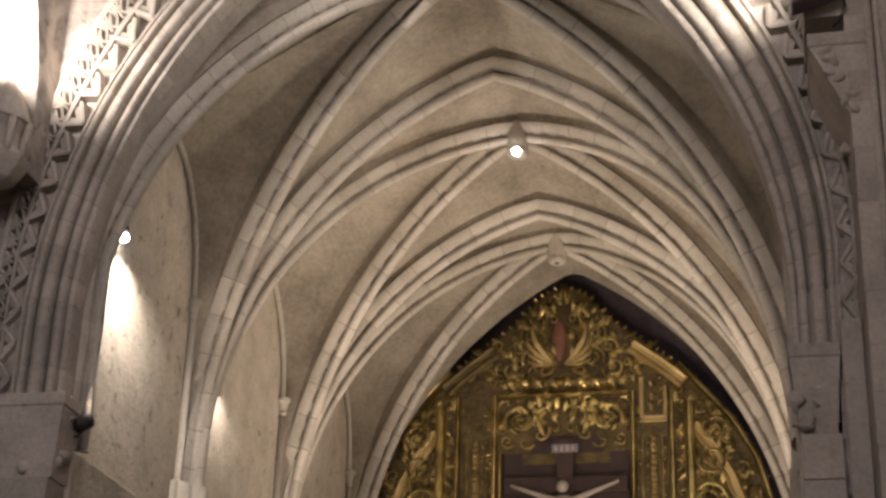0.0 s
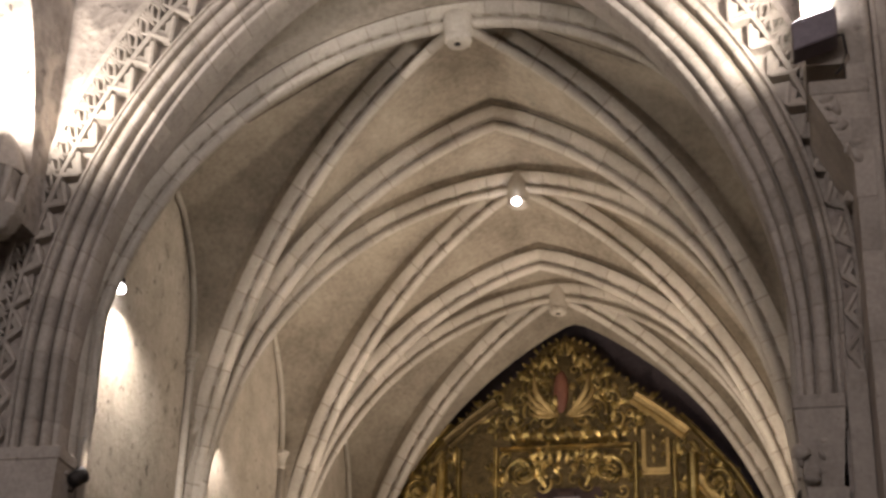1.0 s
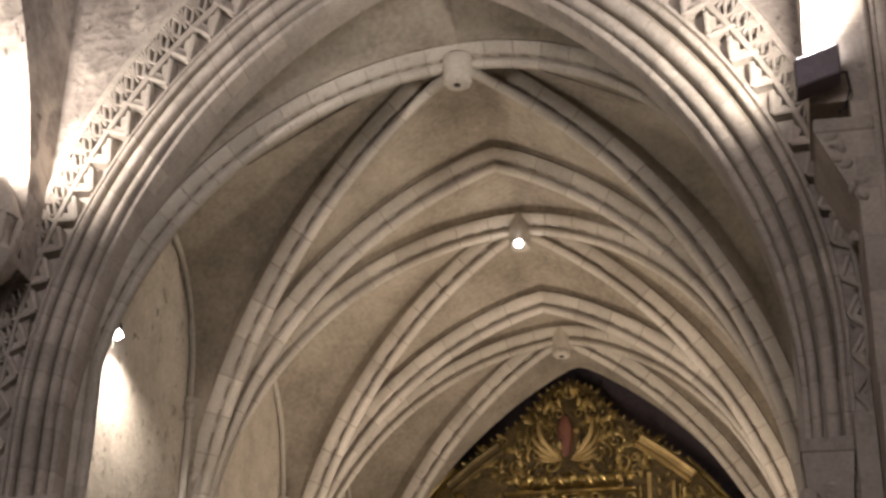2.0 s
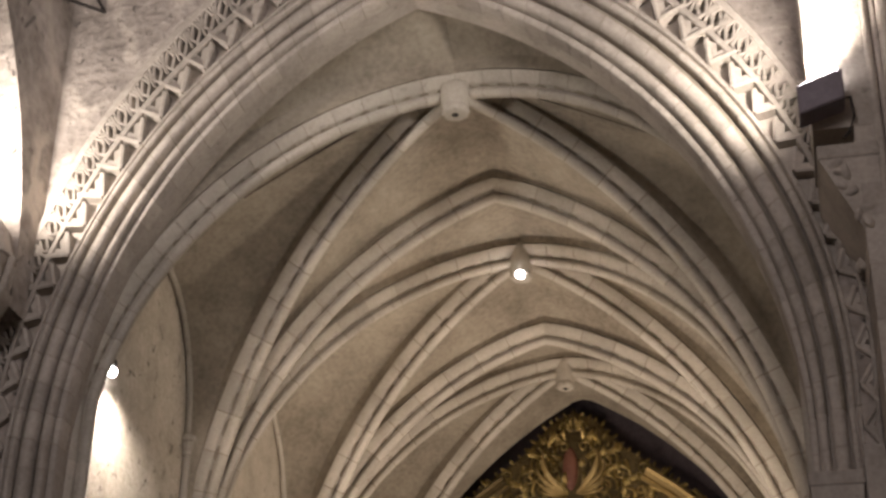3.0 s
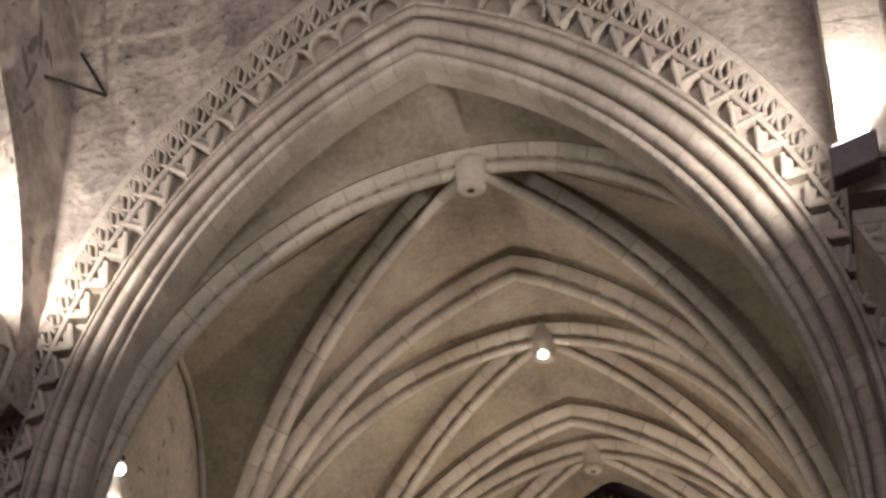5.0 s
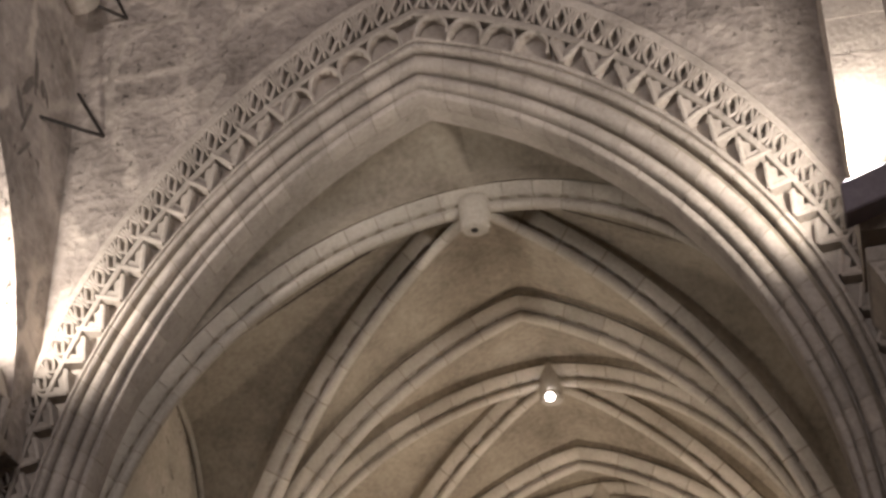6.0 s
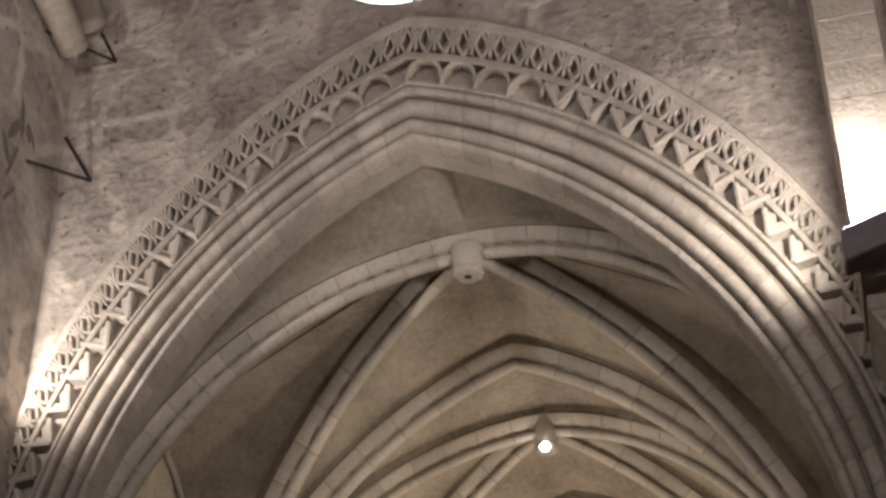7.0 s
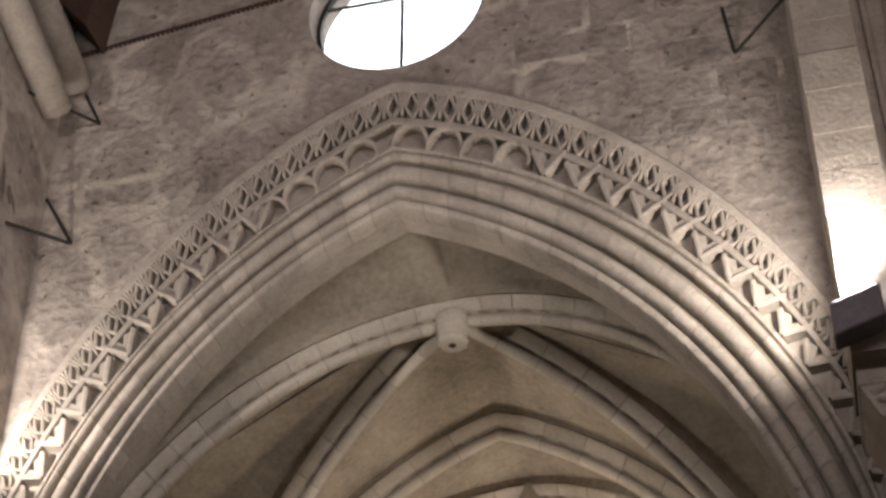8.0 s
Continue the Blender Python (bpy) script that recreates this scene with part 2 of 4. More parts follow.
chancel_arch = empty("chancel_arch", (0, 0, 0), "tall pointed stone arch with rolled mouldings", "arch")
for side in (-1, 1):
    n = 24
    for k in range(n):
        gap = 0.0007
        solid_sweep("voussoir", arch_strip(side, MOULD, k / n + gap, (k + 1) / n - (gap if k < n - 1 else 0), 3), 4, len(MOULD), STONE, chancel_arch, True)
    core = [(r - 0.012 if r > 7.34 else r + 0.008, y + 0.006) for r, y in MOULD]
    solid_sweep("arch_core", arch_strip(side, core, 0, 1, 40), 41, len(core), WEB, chancel_arch)
    solid_sweep("soffit_ring", arch_strip(side, BACK, 0, 1, 40), 41, len(BACK), STONE, chancel_arch, False)
    # jamb shafts
    for prof, nm in ((MOULD, "jamb_stone"), (BACK, "jamb_back")):
        cuts = [6.84, SPRING] if nm == "jamb_back" else [CAP_TOP[side], (CAP_TOP[side] + SPRING) / 2 - 0.05, SPRING]
        for z0, z1 in zip(cuts, cuts[1:]):
            verts = [(arch_point(side, r, 0)[0], y, z) for z in (z0 + 0.004, z1 - 0.002) for r, y in prof]
            solid_sweep(nm, verts, 2, len(prof), STONE, chancel_arch, True)

# ---- front wall over the arch, with the round window ----
WALL_L, WALL_R, WALL_TOP = -4.58, 4.40, 18.9
WIN = (-0.30, 17.26, 1.10)


def wall_over_arch():
    """A wall whose lower edge follows the arch; the window's hole goes through it."""
    r0 = 7.80
    wx, wz, wr = WIN
    edge = [arch_point(-1, r0, i / 60) for i in range(61)] + [arch_point(1, r0, i / 60) for i in range(59, -1, -1)]
    ex, ez = [p[0] for p in edge], [p[1] for p in edge]
    xs = [WALL_L + (WALL_R - WALL_L) * i / 110 for i in range(111)] + [wx - wr * math.cos(math.pi * i / 32) for i in range(33)]
    xs = sorted(set(round(x, 4) for x in xs))
    low = [float(np.interp(x, ex, ez)) for x in xs]
    half = [math.sqrt(max(0.0, wr * wr - (x - wx) ** 2)) for x in xs]
    bm = bmesh.new()

    def quad(*ps):
        bm.faces.new([bm.verts.new(p) for p in ps])

    for i in range(len(xs) - 1):
        x0, x1, l0, l1, h0, h1 = xs[i], xs[i + 1], low[i], low[i + 1], half[i], half[i + 1]
        for y in (0.0, 0.64):
            quad((x0, y, l0), (x1, y, l1), (x1, y, wz - h1), (x0, y, wz - h0))
            quad((x0, y, wz + h0), (x1, y, wz + h1), (x1, y, WALL_TOP), (x0, y, WALL_TOP))
        quad((x0, 0, l0), (x1, 0, l1), (x1, 0.64, l1), (x0, 0.64, l0))
        if h0 + h1 > 0:
            quad((x0, 0, wz - h0), (x1, 0, wz - h1), (x1, 0.64, wz - h1), (x0, 0.64, wz - h0))
            quad((x0, 0, wz + h0), (x1, 0, wz + h1), (x1, 0.64, wz + h1), (x0, 0.64, wz + h0))
    bmesh.ops.remove_doubles(bm, verts=bm.verts, dist=0.0005)
    return part("wall_east", bm, ROUGH, None)


tagged(wall_over_arch(), "weathered patchy stone wall over the arch", "wall", kind="structure")

# ---- chancel walls, floor ----
HALF, BAYS, BOSSES, BOSS_Z = 4.05, (0.62, 4.25, 8.45, 12.6), (1.72, 6.34, 10.52), 13.45
WX = 4.18
for side, nm in ((-1, "wall_north"), (1, "wall_south")):
    tagged(box(nm, side * WX, side * (WX + 0.5), 0.642, 13.148, 0, 14.6, PITTED), "pitted pale plastered chancel wall", "wall", kind="structure")
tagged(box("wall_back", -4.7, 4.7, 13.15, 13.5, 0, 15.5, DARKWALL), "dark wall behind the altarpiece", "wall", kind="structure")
tagged(box("floor", -11, 11, -24, 15, -0.3, 0, FLOORSTONE), "worn grey stone floor", "floor", kind="structure")

# ---- vault ----


class Arc:
    """Half a rib: a circular arc over the line from (x0, y0) to (x1, y1); its lower edge goes through three heights."""

    def __init__(self, a, b, s0, z0, mid, z1):
        self.a, self.b = Vector((*a, 0)), Vector((*b, 0))
        self.length = (self.b - self.a).length
        self.u = (self.b - self.a).normalized()
        self.n = Vector((-self.u.y, self.u.x, 0))
        self.c = circle3((s0, z0), mid, (self.length, z1))
        self.t0 = math.atan2(z0 - self.c[1], s0 - self.c[0])
        if self.t0 < 0:
            self.t0 += math.tau
        self.t1 = math.atan2(z1 - self.c[1], self.length - self.c[0])

    def at(self, f, out=0.0, across=0.0, meet=False):
        t = self.t0 + (self.t1 - self.t0) * f
        r = self.c[2] + out
        s, z = self.c[0] + r * math.cos(t), self.c[1] + r * math.sin(t)
        if meet and f >= 1:
            s = self.length
        p = self.a + self.u * s + self.n * across
        return Vector((p.x, p.y, z))


# half width and height over the lower edge: a roll, a deep hollow, a splayed face, a crack under the web
RIB = [(0.0, 0.0), (0.045, 0.010), (0.078, 0.045), (0.082, 0.085), (0.058, 0.115), (0.026, 0.128), (0.026, 0.150), (0.095, 0.158), (0.115, 0.172), (0.195, 0.285), (0.198, 0.300), (0.150, 0.306), (0.150, 0.40)]
RIBLOOP = [(-w, h) for w, h in RIB[::-1]] + RIB[1:]
STILT = [(-0.182, 0.60), (-0.182, 0.332), (0.182, 0.332), (0.182, 0.60)]
RIB_DEPTH = 0.355


def build_rib(arc, stones, parent, scale=1.0, f0=0.0, f1=1.0):
    cols = len(RIBLOOP)
    for k in range(stones):
        g = 0.0010
        a, b = f0 + (f1 - f0) * (k / stones) + g, f0 + (f1 - f0) * ((k + 1) / stones) - (g if k < stones - 1 else 0)
        verts = [arc.at(a + (b - a) * i / 2 if i < 2 else b, h * scale, w * scale, True) for i in range(3) for w, h in RIBLOOP]
        solid_sweep("rib_stone", verts, 3, cols, RIBSTONE, parent, True)
    core = [arc.at(f0 + (f1 - f0) * i / 24, max(h, 0.014) * scale, w * 0.9 * scale) for i in range(25) for w, h in RIBLOOP]
    solid_sweep("mortar", core, 25, cols, WEB, parent)
    back = [arc.at(f0 + (f1 - f0) * i / 24, h * scale, w * scale, True) for i in range(25) for w, h in STILT]
    solid_sweep("stilted_web", back, 25, len(STILT), WEB, parent)


Z0 = 7.2
transverse, diagonal = {}, {}
for j, y in enumerate(BAYS):
    for side in (-1, 1):
        crown = (14.0, 13.44, 13.16, 13.58)[j]
        mid = ((0.95, 11.6), (1.20, 11.15), (1.20, 11.15), (1.38, 11.1))[j]
        transverse[j, side] = Arc((side * HALF, y), (0, y), 0.2, Z0, mid, crown)
for b, y in enumerate(BOSSES):
    for side in (-1, 1):
        for end in (0, 1):
            first = b == 0 and end == 0
            diagonal[b, side, end] = Arc((side * HALF, BAYS[b + end]), (0, y), 0.14 if first else 0.12, 9.2 if first else Z0, ((1.96, 12.33) if side < 0 else (2.17, 12.70)) if first else (1.30, 11.15), BOSS_Z + 0.05)

for (j, side), arc in transverse.items():
    if j in (1, 2):
        t = empty("transverse_rib", arc.at(0), "pale moulded stone rib across the vault", "vault rib", "transverse ribs of the vault")
        t.matrix_world = Matrix()
        build_rib(arc, 14, t, 1.0)
for key, arc in diagonal.items():
    t = empty("diagonal_rib", (0, 0, 0), "pale moulded stone diagonal rib of the vault", "vault rib", "diagonal ribs of the vault")
    build_rib(arc, 16, t, 0.95)
    if key[0] == 0 and key[2] == 0:
        foot = [arc.at(0.0006, h * 0.95, w * 0.95) for w, h in RIBLOOP]
        for z0, z1 in ((6.9, 7.7), (7.7, 8.45), (8.45, 0.0)):
            solid_sweep("rib_foot", [Vector((v.x, v.y, z0 + 0.003)) for v in foot] + [Vector((v.x, v.y, z1 or v.z)) for v in foot], 2, len(RIBLOOP), RIBSTONE, t, True)


class Former:
    """Half a wall arch: a straight shaft, then a quarter of a pointed arch in the wall's plane."""

    def __init__(self, side, y0, y1):
        self.x, self.y0, self.y1 = side * (WX - 0.03), y0, y1

    def at(self, f):
        low, cap, top = Z0, 10.0, 12.1
        if f < 0.5:
            return Vector((self.x, self.y0, low + (cap - low) * f / 0.5))
        a = (f - 0.5) / 0.5 * math.pi / 2
        return Vector((self.x, self.y1 + (self.y0 - self.y1) * math.cos(a), cap + (top - cap) * math.sin(a)))


formers = {}
for b, y in enumerate(BOSSES):
    for side in (-1, 1):
        for end in (0, 1):
            yb = BAYS[b + end]
            formers[b, side, end] = Former(side, yb + (0.3 if end == 0 else -0.3), (BAYS[b] + BAYS[b + 1]) / 2)

verts, faces = [], []
NU, NV = 28, 8


def add_cell(p, q, ridge):
    """One web of the vault between two ribs p(f) and q(f)."""
    base = len(verts)
    for i in range(NU + 2):
        f = min(1, i / NU)
        for j in range(NV + 1):
            v = j / NV
            m = p(f).lerp(q(f), v)
            m.z += 0.10 * math.sin(math.pi * v) * f
            if i > NU and ridge:
                m = Vector((0.0, m.y, m.z + 0.25 * abs(m.x)))
            verts.append(m)
    for fc in grid_faces(NU + 1 + ridge, NV + 1):
        faces.append(tuple(base + k for k in fc))


for b in range(3):
    for side in (-1, 1):
        for end in (0, 1):
            d, t, w = diagonal[b, side, end], transverse[b + end, side], formers[b, side, end]
            add_cell(lambda f, d=d: d.at(f, RIB_DEPTH), lambda f, t=t: t.at(f, RIB_DEPTH), 1)
            add_cell(lambda f, d=d: d.at(f, RIB_DEPTH), lambda f, w=w: w.at(f), 0)
vault = mesh_object("ceiling", verts, faces, WEB, None, True)
tagged(vault, "pale plastered webs of the ribbed vault", "ceiling", kind="structure")

# ---- wall arches, shafts and caps of the chancel ----


def lathe_rings(bm, x, y, rings, sides=16, half=None):
    """A turned form: rings of (radius, z)."""
    rows = []
    for r, z in rings:
        rows.append([bm.verts.new((x + r * math.cos(k * math.tau / sides), y + r * math.sin(k * math.tau / sides), z)) for k in range(sides)])
    for a, b in zip(rows, rows[1:]):
        for k in range(sides):
            bm.faces.new((a[k], a[(k + 1) % sides], b[(k + 1) % sides], b[k]))
    bm.faces.new(rows[0][::-1]), bm.faces.new(rows[-1])


for b in range(3):
    for side in (-1, 1):
        arch = empty("wall_arch", (0, 0, 0), "thin rolled stone arch on slender shafts against the wall", "wall arch", "wall arches of the chancel")
        ym = (BAYS[b] + BAYS[b + 1]) / 2
        for end in (0, 1):
            w = formers[b, side, end]
            if b == 0 and end == 0:
                continue
            x = side * (WX - 0.05)
            bm = bmesh.new()
            lathe_rings(bm, x, w.y0, [(0.05, 3.0), (0.05, 9.86)], 10)
            part("shaft", bm, RIBSTONE, arch, smooth=True)
            bm = bmesh.new()
            lathe_rings(bm, x, w.y0, [(0.055, 9.80), (0.075, 9.83), (0.06, 9.87), (0.10, 10.0), (0.125, 10.02), (0.125, 10.08), (0.09, 10.10)], 10)
            part("capital", bm, RIBSTONE, arch)
            for off in (-0.045, 0.045):
                bm = bmesh.new()
                pts = []
                for i in range(19):
                    p = w.at(0.5 + 0.5 * i / 18)
                    a = i / 18 * math.pi / 2
                    sgn = 1 if w.y0 > w.y1 else -1
                    pts.append((x, p.y + off * math.cos(a) * sgn, p.z + off * math.sin(a) + 0.06 * (1 - i / 18)))
                add_tube(bm, pts, 0.045, 8)
                part("roll", bm, RIBSTONE, arch, smooth=True)

# stilted feet of the rib bundles
for j in (1, 2):
    for side in (-1, 1):
        t = empty("respond", (0, 0, 0), "pale clustered stone shafts that carry the vault ribs", "wall shaft", "responds of the chancel")
        for inset, dy, r in ((0.02, 0.0, 0.17), (0.12, 0.20, 0.14), (0.12, -0.20, 0.14), (0.18, 0.36, 0.07), (0.18, -0.36, 0.07)):
            bm = bmesh.new()
            lathe_rings(bm, side * (HALF - 0.06 + inset), BAYS[j] + dy, [(r * 1.25, 0), (r * 1.25, 0.3), (r, 0.4), (r, Z0 + 0.3)], 14)
            part("shaft", bm, RIBSTONE, t, smooth=True)

# ---- bosses with their lamps ----
for b, y in enumerate(BOSSES):
    boss = empty("boss", (0, 0, 0), ("round carved keystone with a small dark hole", "round keystone with a lit lamp under it", "small round carved keystone")[b], "keystone", "keystones of the vault")
    k = (1.0, 0.95, 0.9)[b]
    bm = bmesh.new()
    lathe_rings(bm, 0, y - 0.045, [(0.10 * k, BOSS_Z - 0.22), (0.15 * k, BOSS_Z - 0.205), (0.178 * k, BOSS_Z - 0.15), (0.165 * k, BOSS_Z - 0.10), (0.18 * k, BOSS_Z - 0.04), (0.195 * k, BOSS_Z + 0.05), (0.205 * k, BOSS_Z + (0.18, 0.30, 0.24)[b]), (0.16 * k, BOSS_Z + (0.23, 0.36, 0.30)[b])], 20)
    part("drum", bm, RIBSTONE, boss, smooth=False)
    bm = bmesh.new()
    for q in range(8):
        a = q * math.tau / 8
        bmesh.ops.create_icosphere(bm, subdivisions=1, radius=0.045 * k, matrix=Matrix.Translation((0.145 * k * math.cos(a), y - 0.045 + 0.145 * k * math.sin(a), BOSS_Z - 0.165)))
    part("carved_rim", bm, RIBSTONE, boss, smooth=True)
    bm = bmesh.new()
    if b == 1:
        bmesh.ops.create_uvsphere(bm, u_segments=16, v_segments=10, radius=0.062, matrix=Matrix.Translation((0.0, y - 0.19, BOSS_Z - 0.20)))
        part("bulb", bm, BULB, boss, "lit white bulb", True)
    else:
        lathe_rings(bm, 0, y - 0.07, [(0.045, BOSS_Z - 0.228), (0.05, BOSS_Z - 0.20)], 10)
        part("hole", bm, IRON, boss, "dark hole")

# ---- wall lamps of the chancel ----


def wall_lamp(x, y, z):
    lamp = empty("wall_lamp", (0, 0, 0), "small lit spotlight on an iron bracket", "lamp", "wall lamps of the chancel")
    bm = bmesh.new()
    add_tube(bm, [(-WX + 0.02, y, z + 0.12), (x, y, z + 0.14)], 0.015, 6)
    part("bracket", bm, IRON, lamp)
    bm = bmesh.new()
    lathe_rings(bm, x, y, [(0.05, z + 0.075), (0.055, z + 0.12), (0.035, z + 0.16)], 12)
    part("housing", bm, IRON, lamp)
    bm = bmesh.new()
    bmesh.ops.create_uvsphere(bm, u_segments=12, v_segments=8, radius=0.062, matrix=Matrix.Translation((x, y, z)))
    part("bulb", bm, BULB, lamp, "lit white bulb", True)


wall_lamp(-4.08, 1.28, 9.87)
wall_lamp(-4.08, 4.66, 9.42)

# ---- hood over the arch: backing, rims, two carved rows ----
hood = empty("hood_mould", (0, 0, 0), "carved stone hood with zigzag and leaf rows", "hood mould")


def ring_with_jamb(name, profile, mat, smooth):
    for side in (-1, 1):
        verts = [(arch_point(side, r, 0)[0], y, (7.35, 7.75)[side > 0]) for r, y in profile] + arch_strip(side, profile, 0, 1, 48)
        solid_sweep(name, verts, 50, len(profile), mat, hood, smooth)


ring_with_jamb("backing", [(7.33, 0.12), (7.33, 0.06), (7.82, 0.06), (7.82, 0.12)], STONE, False)
ring_with_jamb("middle_rim", [(7.54, 0.065), (7.54, -0.085), (7.548, -0.098), (7.585, -0.09), (7.595, -0.075), (7.60, 0.065)], STONE, False)
ring_with_jamb("outer_rim", [(7.752, 0.065), (7.752, -0.075), (7.76, -0.09), (7.805, -0.085), (7.82, -0.06), (7.825, 0.065)], STONE, False)


def bar_mesh(name, strokes, half, front, back=0.065):
    """Strokes of a carved motif as upright ribs: points (t, r), from the back to the front plane."""
    bm = bmesh.new()
    for stroke in strokes:
        n = len(stroke)
        rows = []
        for i, (a, r) in enumerate(stroke):
            p, q = stroke[max(i - 1, 0)], stroke[min(i + 1, n - 1)]
            d = Vector((q[0] - p[0], q[1] - p[1])).normalized()
            nx, nz = -d.y * half, d.x * half
            rows.append([bm.verts.new(c) for c in ((a - nx, back, r - nz), (a - nx * 0.8, front + 0.012, r - nz * 0.8), (a, front, r), (a + nx * 0.8, front + 0.012, r + nz * 0.8), (a + nx, back, r + nz))])
        for u, v in zip(rows, rows[1:]):
            for k in range(4):
                bm.faces.new((u[k], u[k + 1], v[k + 1], v[k]))
        bm.faces.new(rows[0][::-1]), bm.faces.new(rows[-1])
    bmesh.ops.recalc_face_normals(bm, faces=bm.faces)
    me = bpy.data.meshes.new(name)
    bm.to_mesh(me)
    bm.free()
    me.materials.append(STONE)
    return me


# a V with its tip on the arch; over the crown the strokes bend to interlaced arcs
ZIG = bar_mesh("zigzag", [[(-0.192, 0.205), (-0.10, 0.115), (0.0, 0.012)], [(0.192, 0.205), (0.10, 0.115), (0.0, 0.012)]], 0.032, -0.105)
ARC = bar_mesh("arc", [[(0.20 * math.cos(math.pi * k / 10), 0.01 + 0.185 * math.sin(math.pi * k / 10) ** 0.8) for k in range(11)]], 0.022, -0.09)


def plate_fill(me, outline, front):
    """Adds a plate behind the ribs of a motif: outline of (t, r), from the backing to the front plane."""
    bm = bmesh.new()
    bm.from_mesh(me)
    a = [bm.verts.new((t, front, r)) for t, r in outline]
    b = [bm.verts.new((t, 0.065, r)) for t, r in outline]
    n = len(a)
    bm.faces.new(a)
    for i in range(n):
        bm.faces.new((a[i], b[i], b[(i + 1) % n], a[(i + 1) % n]))
    bmesh.ops.recalc_face_normals(bm, faces=bm.faces)
    bm.to_mesh(me)
    bm.free()


plate_fill(ZIG, [(-0.165, 0.206), (0.0, 0.035), (0.165, 0.206), (0.06, 0.206), (0.0, 0.13), (-0.06, 0.206)], -0.065)
LEAF = bar_mesh("leaf", [[(-0.122, -0.01), (-0.075, 0.045), (-0.034, 0.095), (-0.06, 0.15), (-0.115, 0.225)], [(0.122, -0.01), (0.075, 0.045), (0.034, 0.095), (0.06, 0.15), (0.115, 0.225)],
                         [(0.0, 0.02), (0.0, 0.10), (0.0, 0.235)], [(-0.02, 0.11), (-0.03, 0.17), (-0.055, 0.235)], [(0.02, 0.11), (0.03, 0.17), (0.055, 0.235)]], 0.021, -0.09)


def on_ring(me, side, r, r1, u, size):
    """A motif on the hood between two radii, at u from the springing (below 0: on the jamb); size: its own height."""
    if u >= 0:
        x0, z0 = arch_point(side, r, u)
        x1, z1 = arch_point(side, r1, u)
        p, e = Vector((x0, 0, z0)), Vector((x1 - x0, 0, z1 - z0))
    else:
        p, e = Vector((arch_point(side, r, 0)[0], 0, SPRING + u * 9.0)), Vector((arch_point(side, r1, 0)[0] - arch_point(side, r, 0)[0], 0, 0))
    k = e.length / size
    e.normalize()
    t = Vector((e.z, 0, -e.x))
    ob = new(me.name, me)
    ob.matrix_world = Matrix(((t.x, 0, e.x * k, p.x), (t.y, 1, e.y * k, p.y), (t.z, 0, e.z * k, p.z), (0, 0, 0, 1)))
    ob.parent = hood


for side in (-1, 1):
    for me, r, r1, n, size in ((ZIG, 7.365, 7.555, 21, 0.205), (LEAF, 7.59, 7.765, 40, 0.235)):
        for k in range(-2 if side < 0 else -1, n):
            over = me is ZIG and k > 16
            on_ring(ARC if over else me, side, r, r1, (k + (0.0 if over and side < 0 else 0.5)) / n, size)

# ---- round window ----
window = empty("window_1", (0, 0, 0), "round window with white glass and dark iron bars", "window", kind="structure")
wx, wz, wr = WIN


def ring_mesh(r0, r1, y0, y1, n=64):
    verts, faces = [], []
    for k in range(n):
        c, s = math.cos(k * math.tau / n), math.sin(k * math.tau / n)
        verts += [(wx + r * c, y, wz + r * s) for r, y in ((r0, y0), (r1, y0), (r1, y1), (r0, y1))]
    for k in range(n):
        m = (k + 1) % n
        for q in range(4):
            faces.append((4 * k + q, 4 * k + (q + 1) % 4, 4 * m + (q + 1) % 4, 4 * m + q))
    return verts, faces


mesh_object("window_frame", *ring_mesh(wr - 0.05, wr + 0.002, 0.30, 0.38), IRON, window)
GLASS = material("clear_glass", (1, 1, 1), 0.02)
GLASS.node_tree.nodes["Principled BSDF"].inputs["Transmission Weight"].default_value = 1.0
bm = bmesh.new()
ringv = [[bm.verts.new((wx + (wr - 0.04) * math.cos(k * math.tau / 48), y, wz + (wr - 0.04) * math.sin(k * math.tau / 48))) for k in range(48)] for y in (0.335, 0.341)]
bm.faces.new(ringv[0]), bm.faces.new(ringv[1][::-1])
for k in range(48):
    bm.faces.new((ringv[0][k], ringv[1][k], ringv[1][(k + 1) % 48], ringv[0][(k + 1) % 48]))
pane = part("pane", bm, GLASS, window)
pane.visible_shadow = False
box("bar", wx - 0.02, wx + 0.02, 0.31, 0.36, wz - wr + 0.03, wz + wr - 0.03, IRON, window)
for dz in (0.38,):
    box("bar", wx - math.sqrt(wr * wr - 0.145) + 0.05, wx + math.sqrt(wr * wr - 0.145) - 0.05, 0.312, 0.358, wz + dz - 0.012, wz + dz + 0.012, IRON, window)
tagged(box("backdrop", wx - 6, wx + 6, 2.6, 2.7, 15.3, 24, BRIGHTSKY), "bright overcast sky", "sky", kind="structure")

# ---- nave walls, arcade, responds ----
# left wall with an arcade arch that rises from the carved capital towards the nave
ARC_Y, ARC_Z, ARC_R = -5.35, 10.2, 4.9


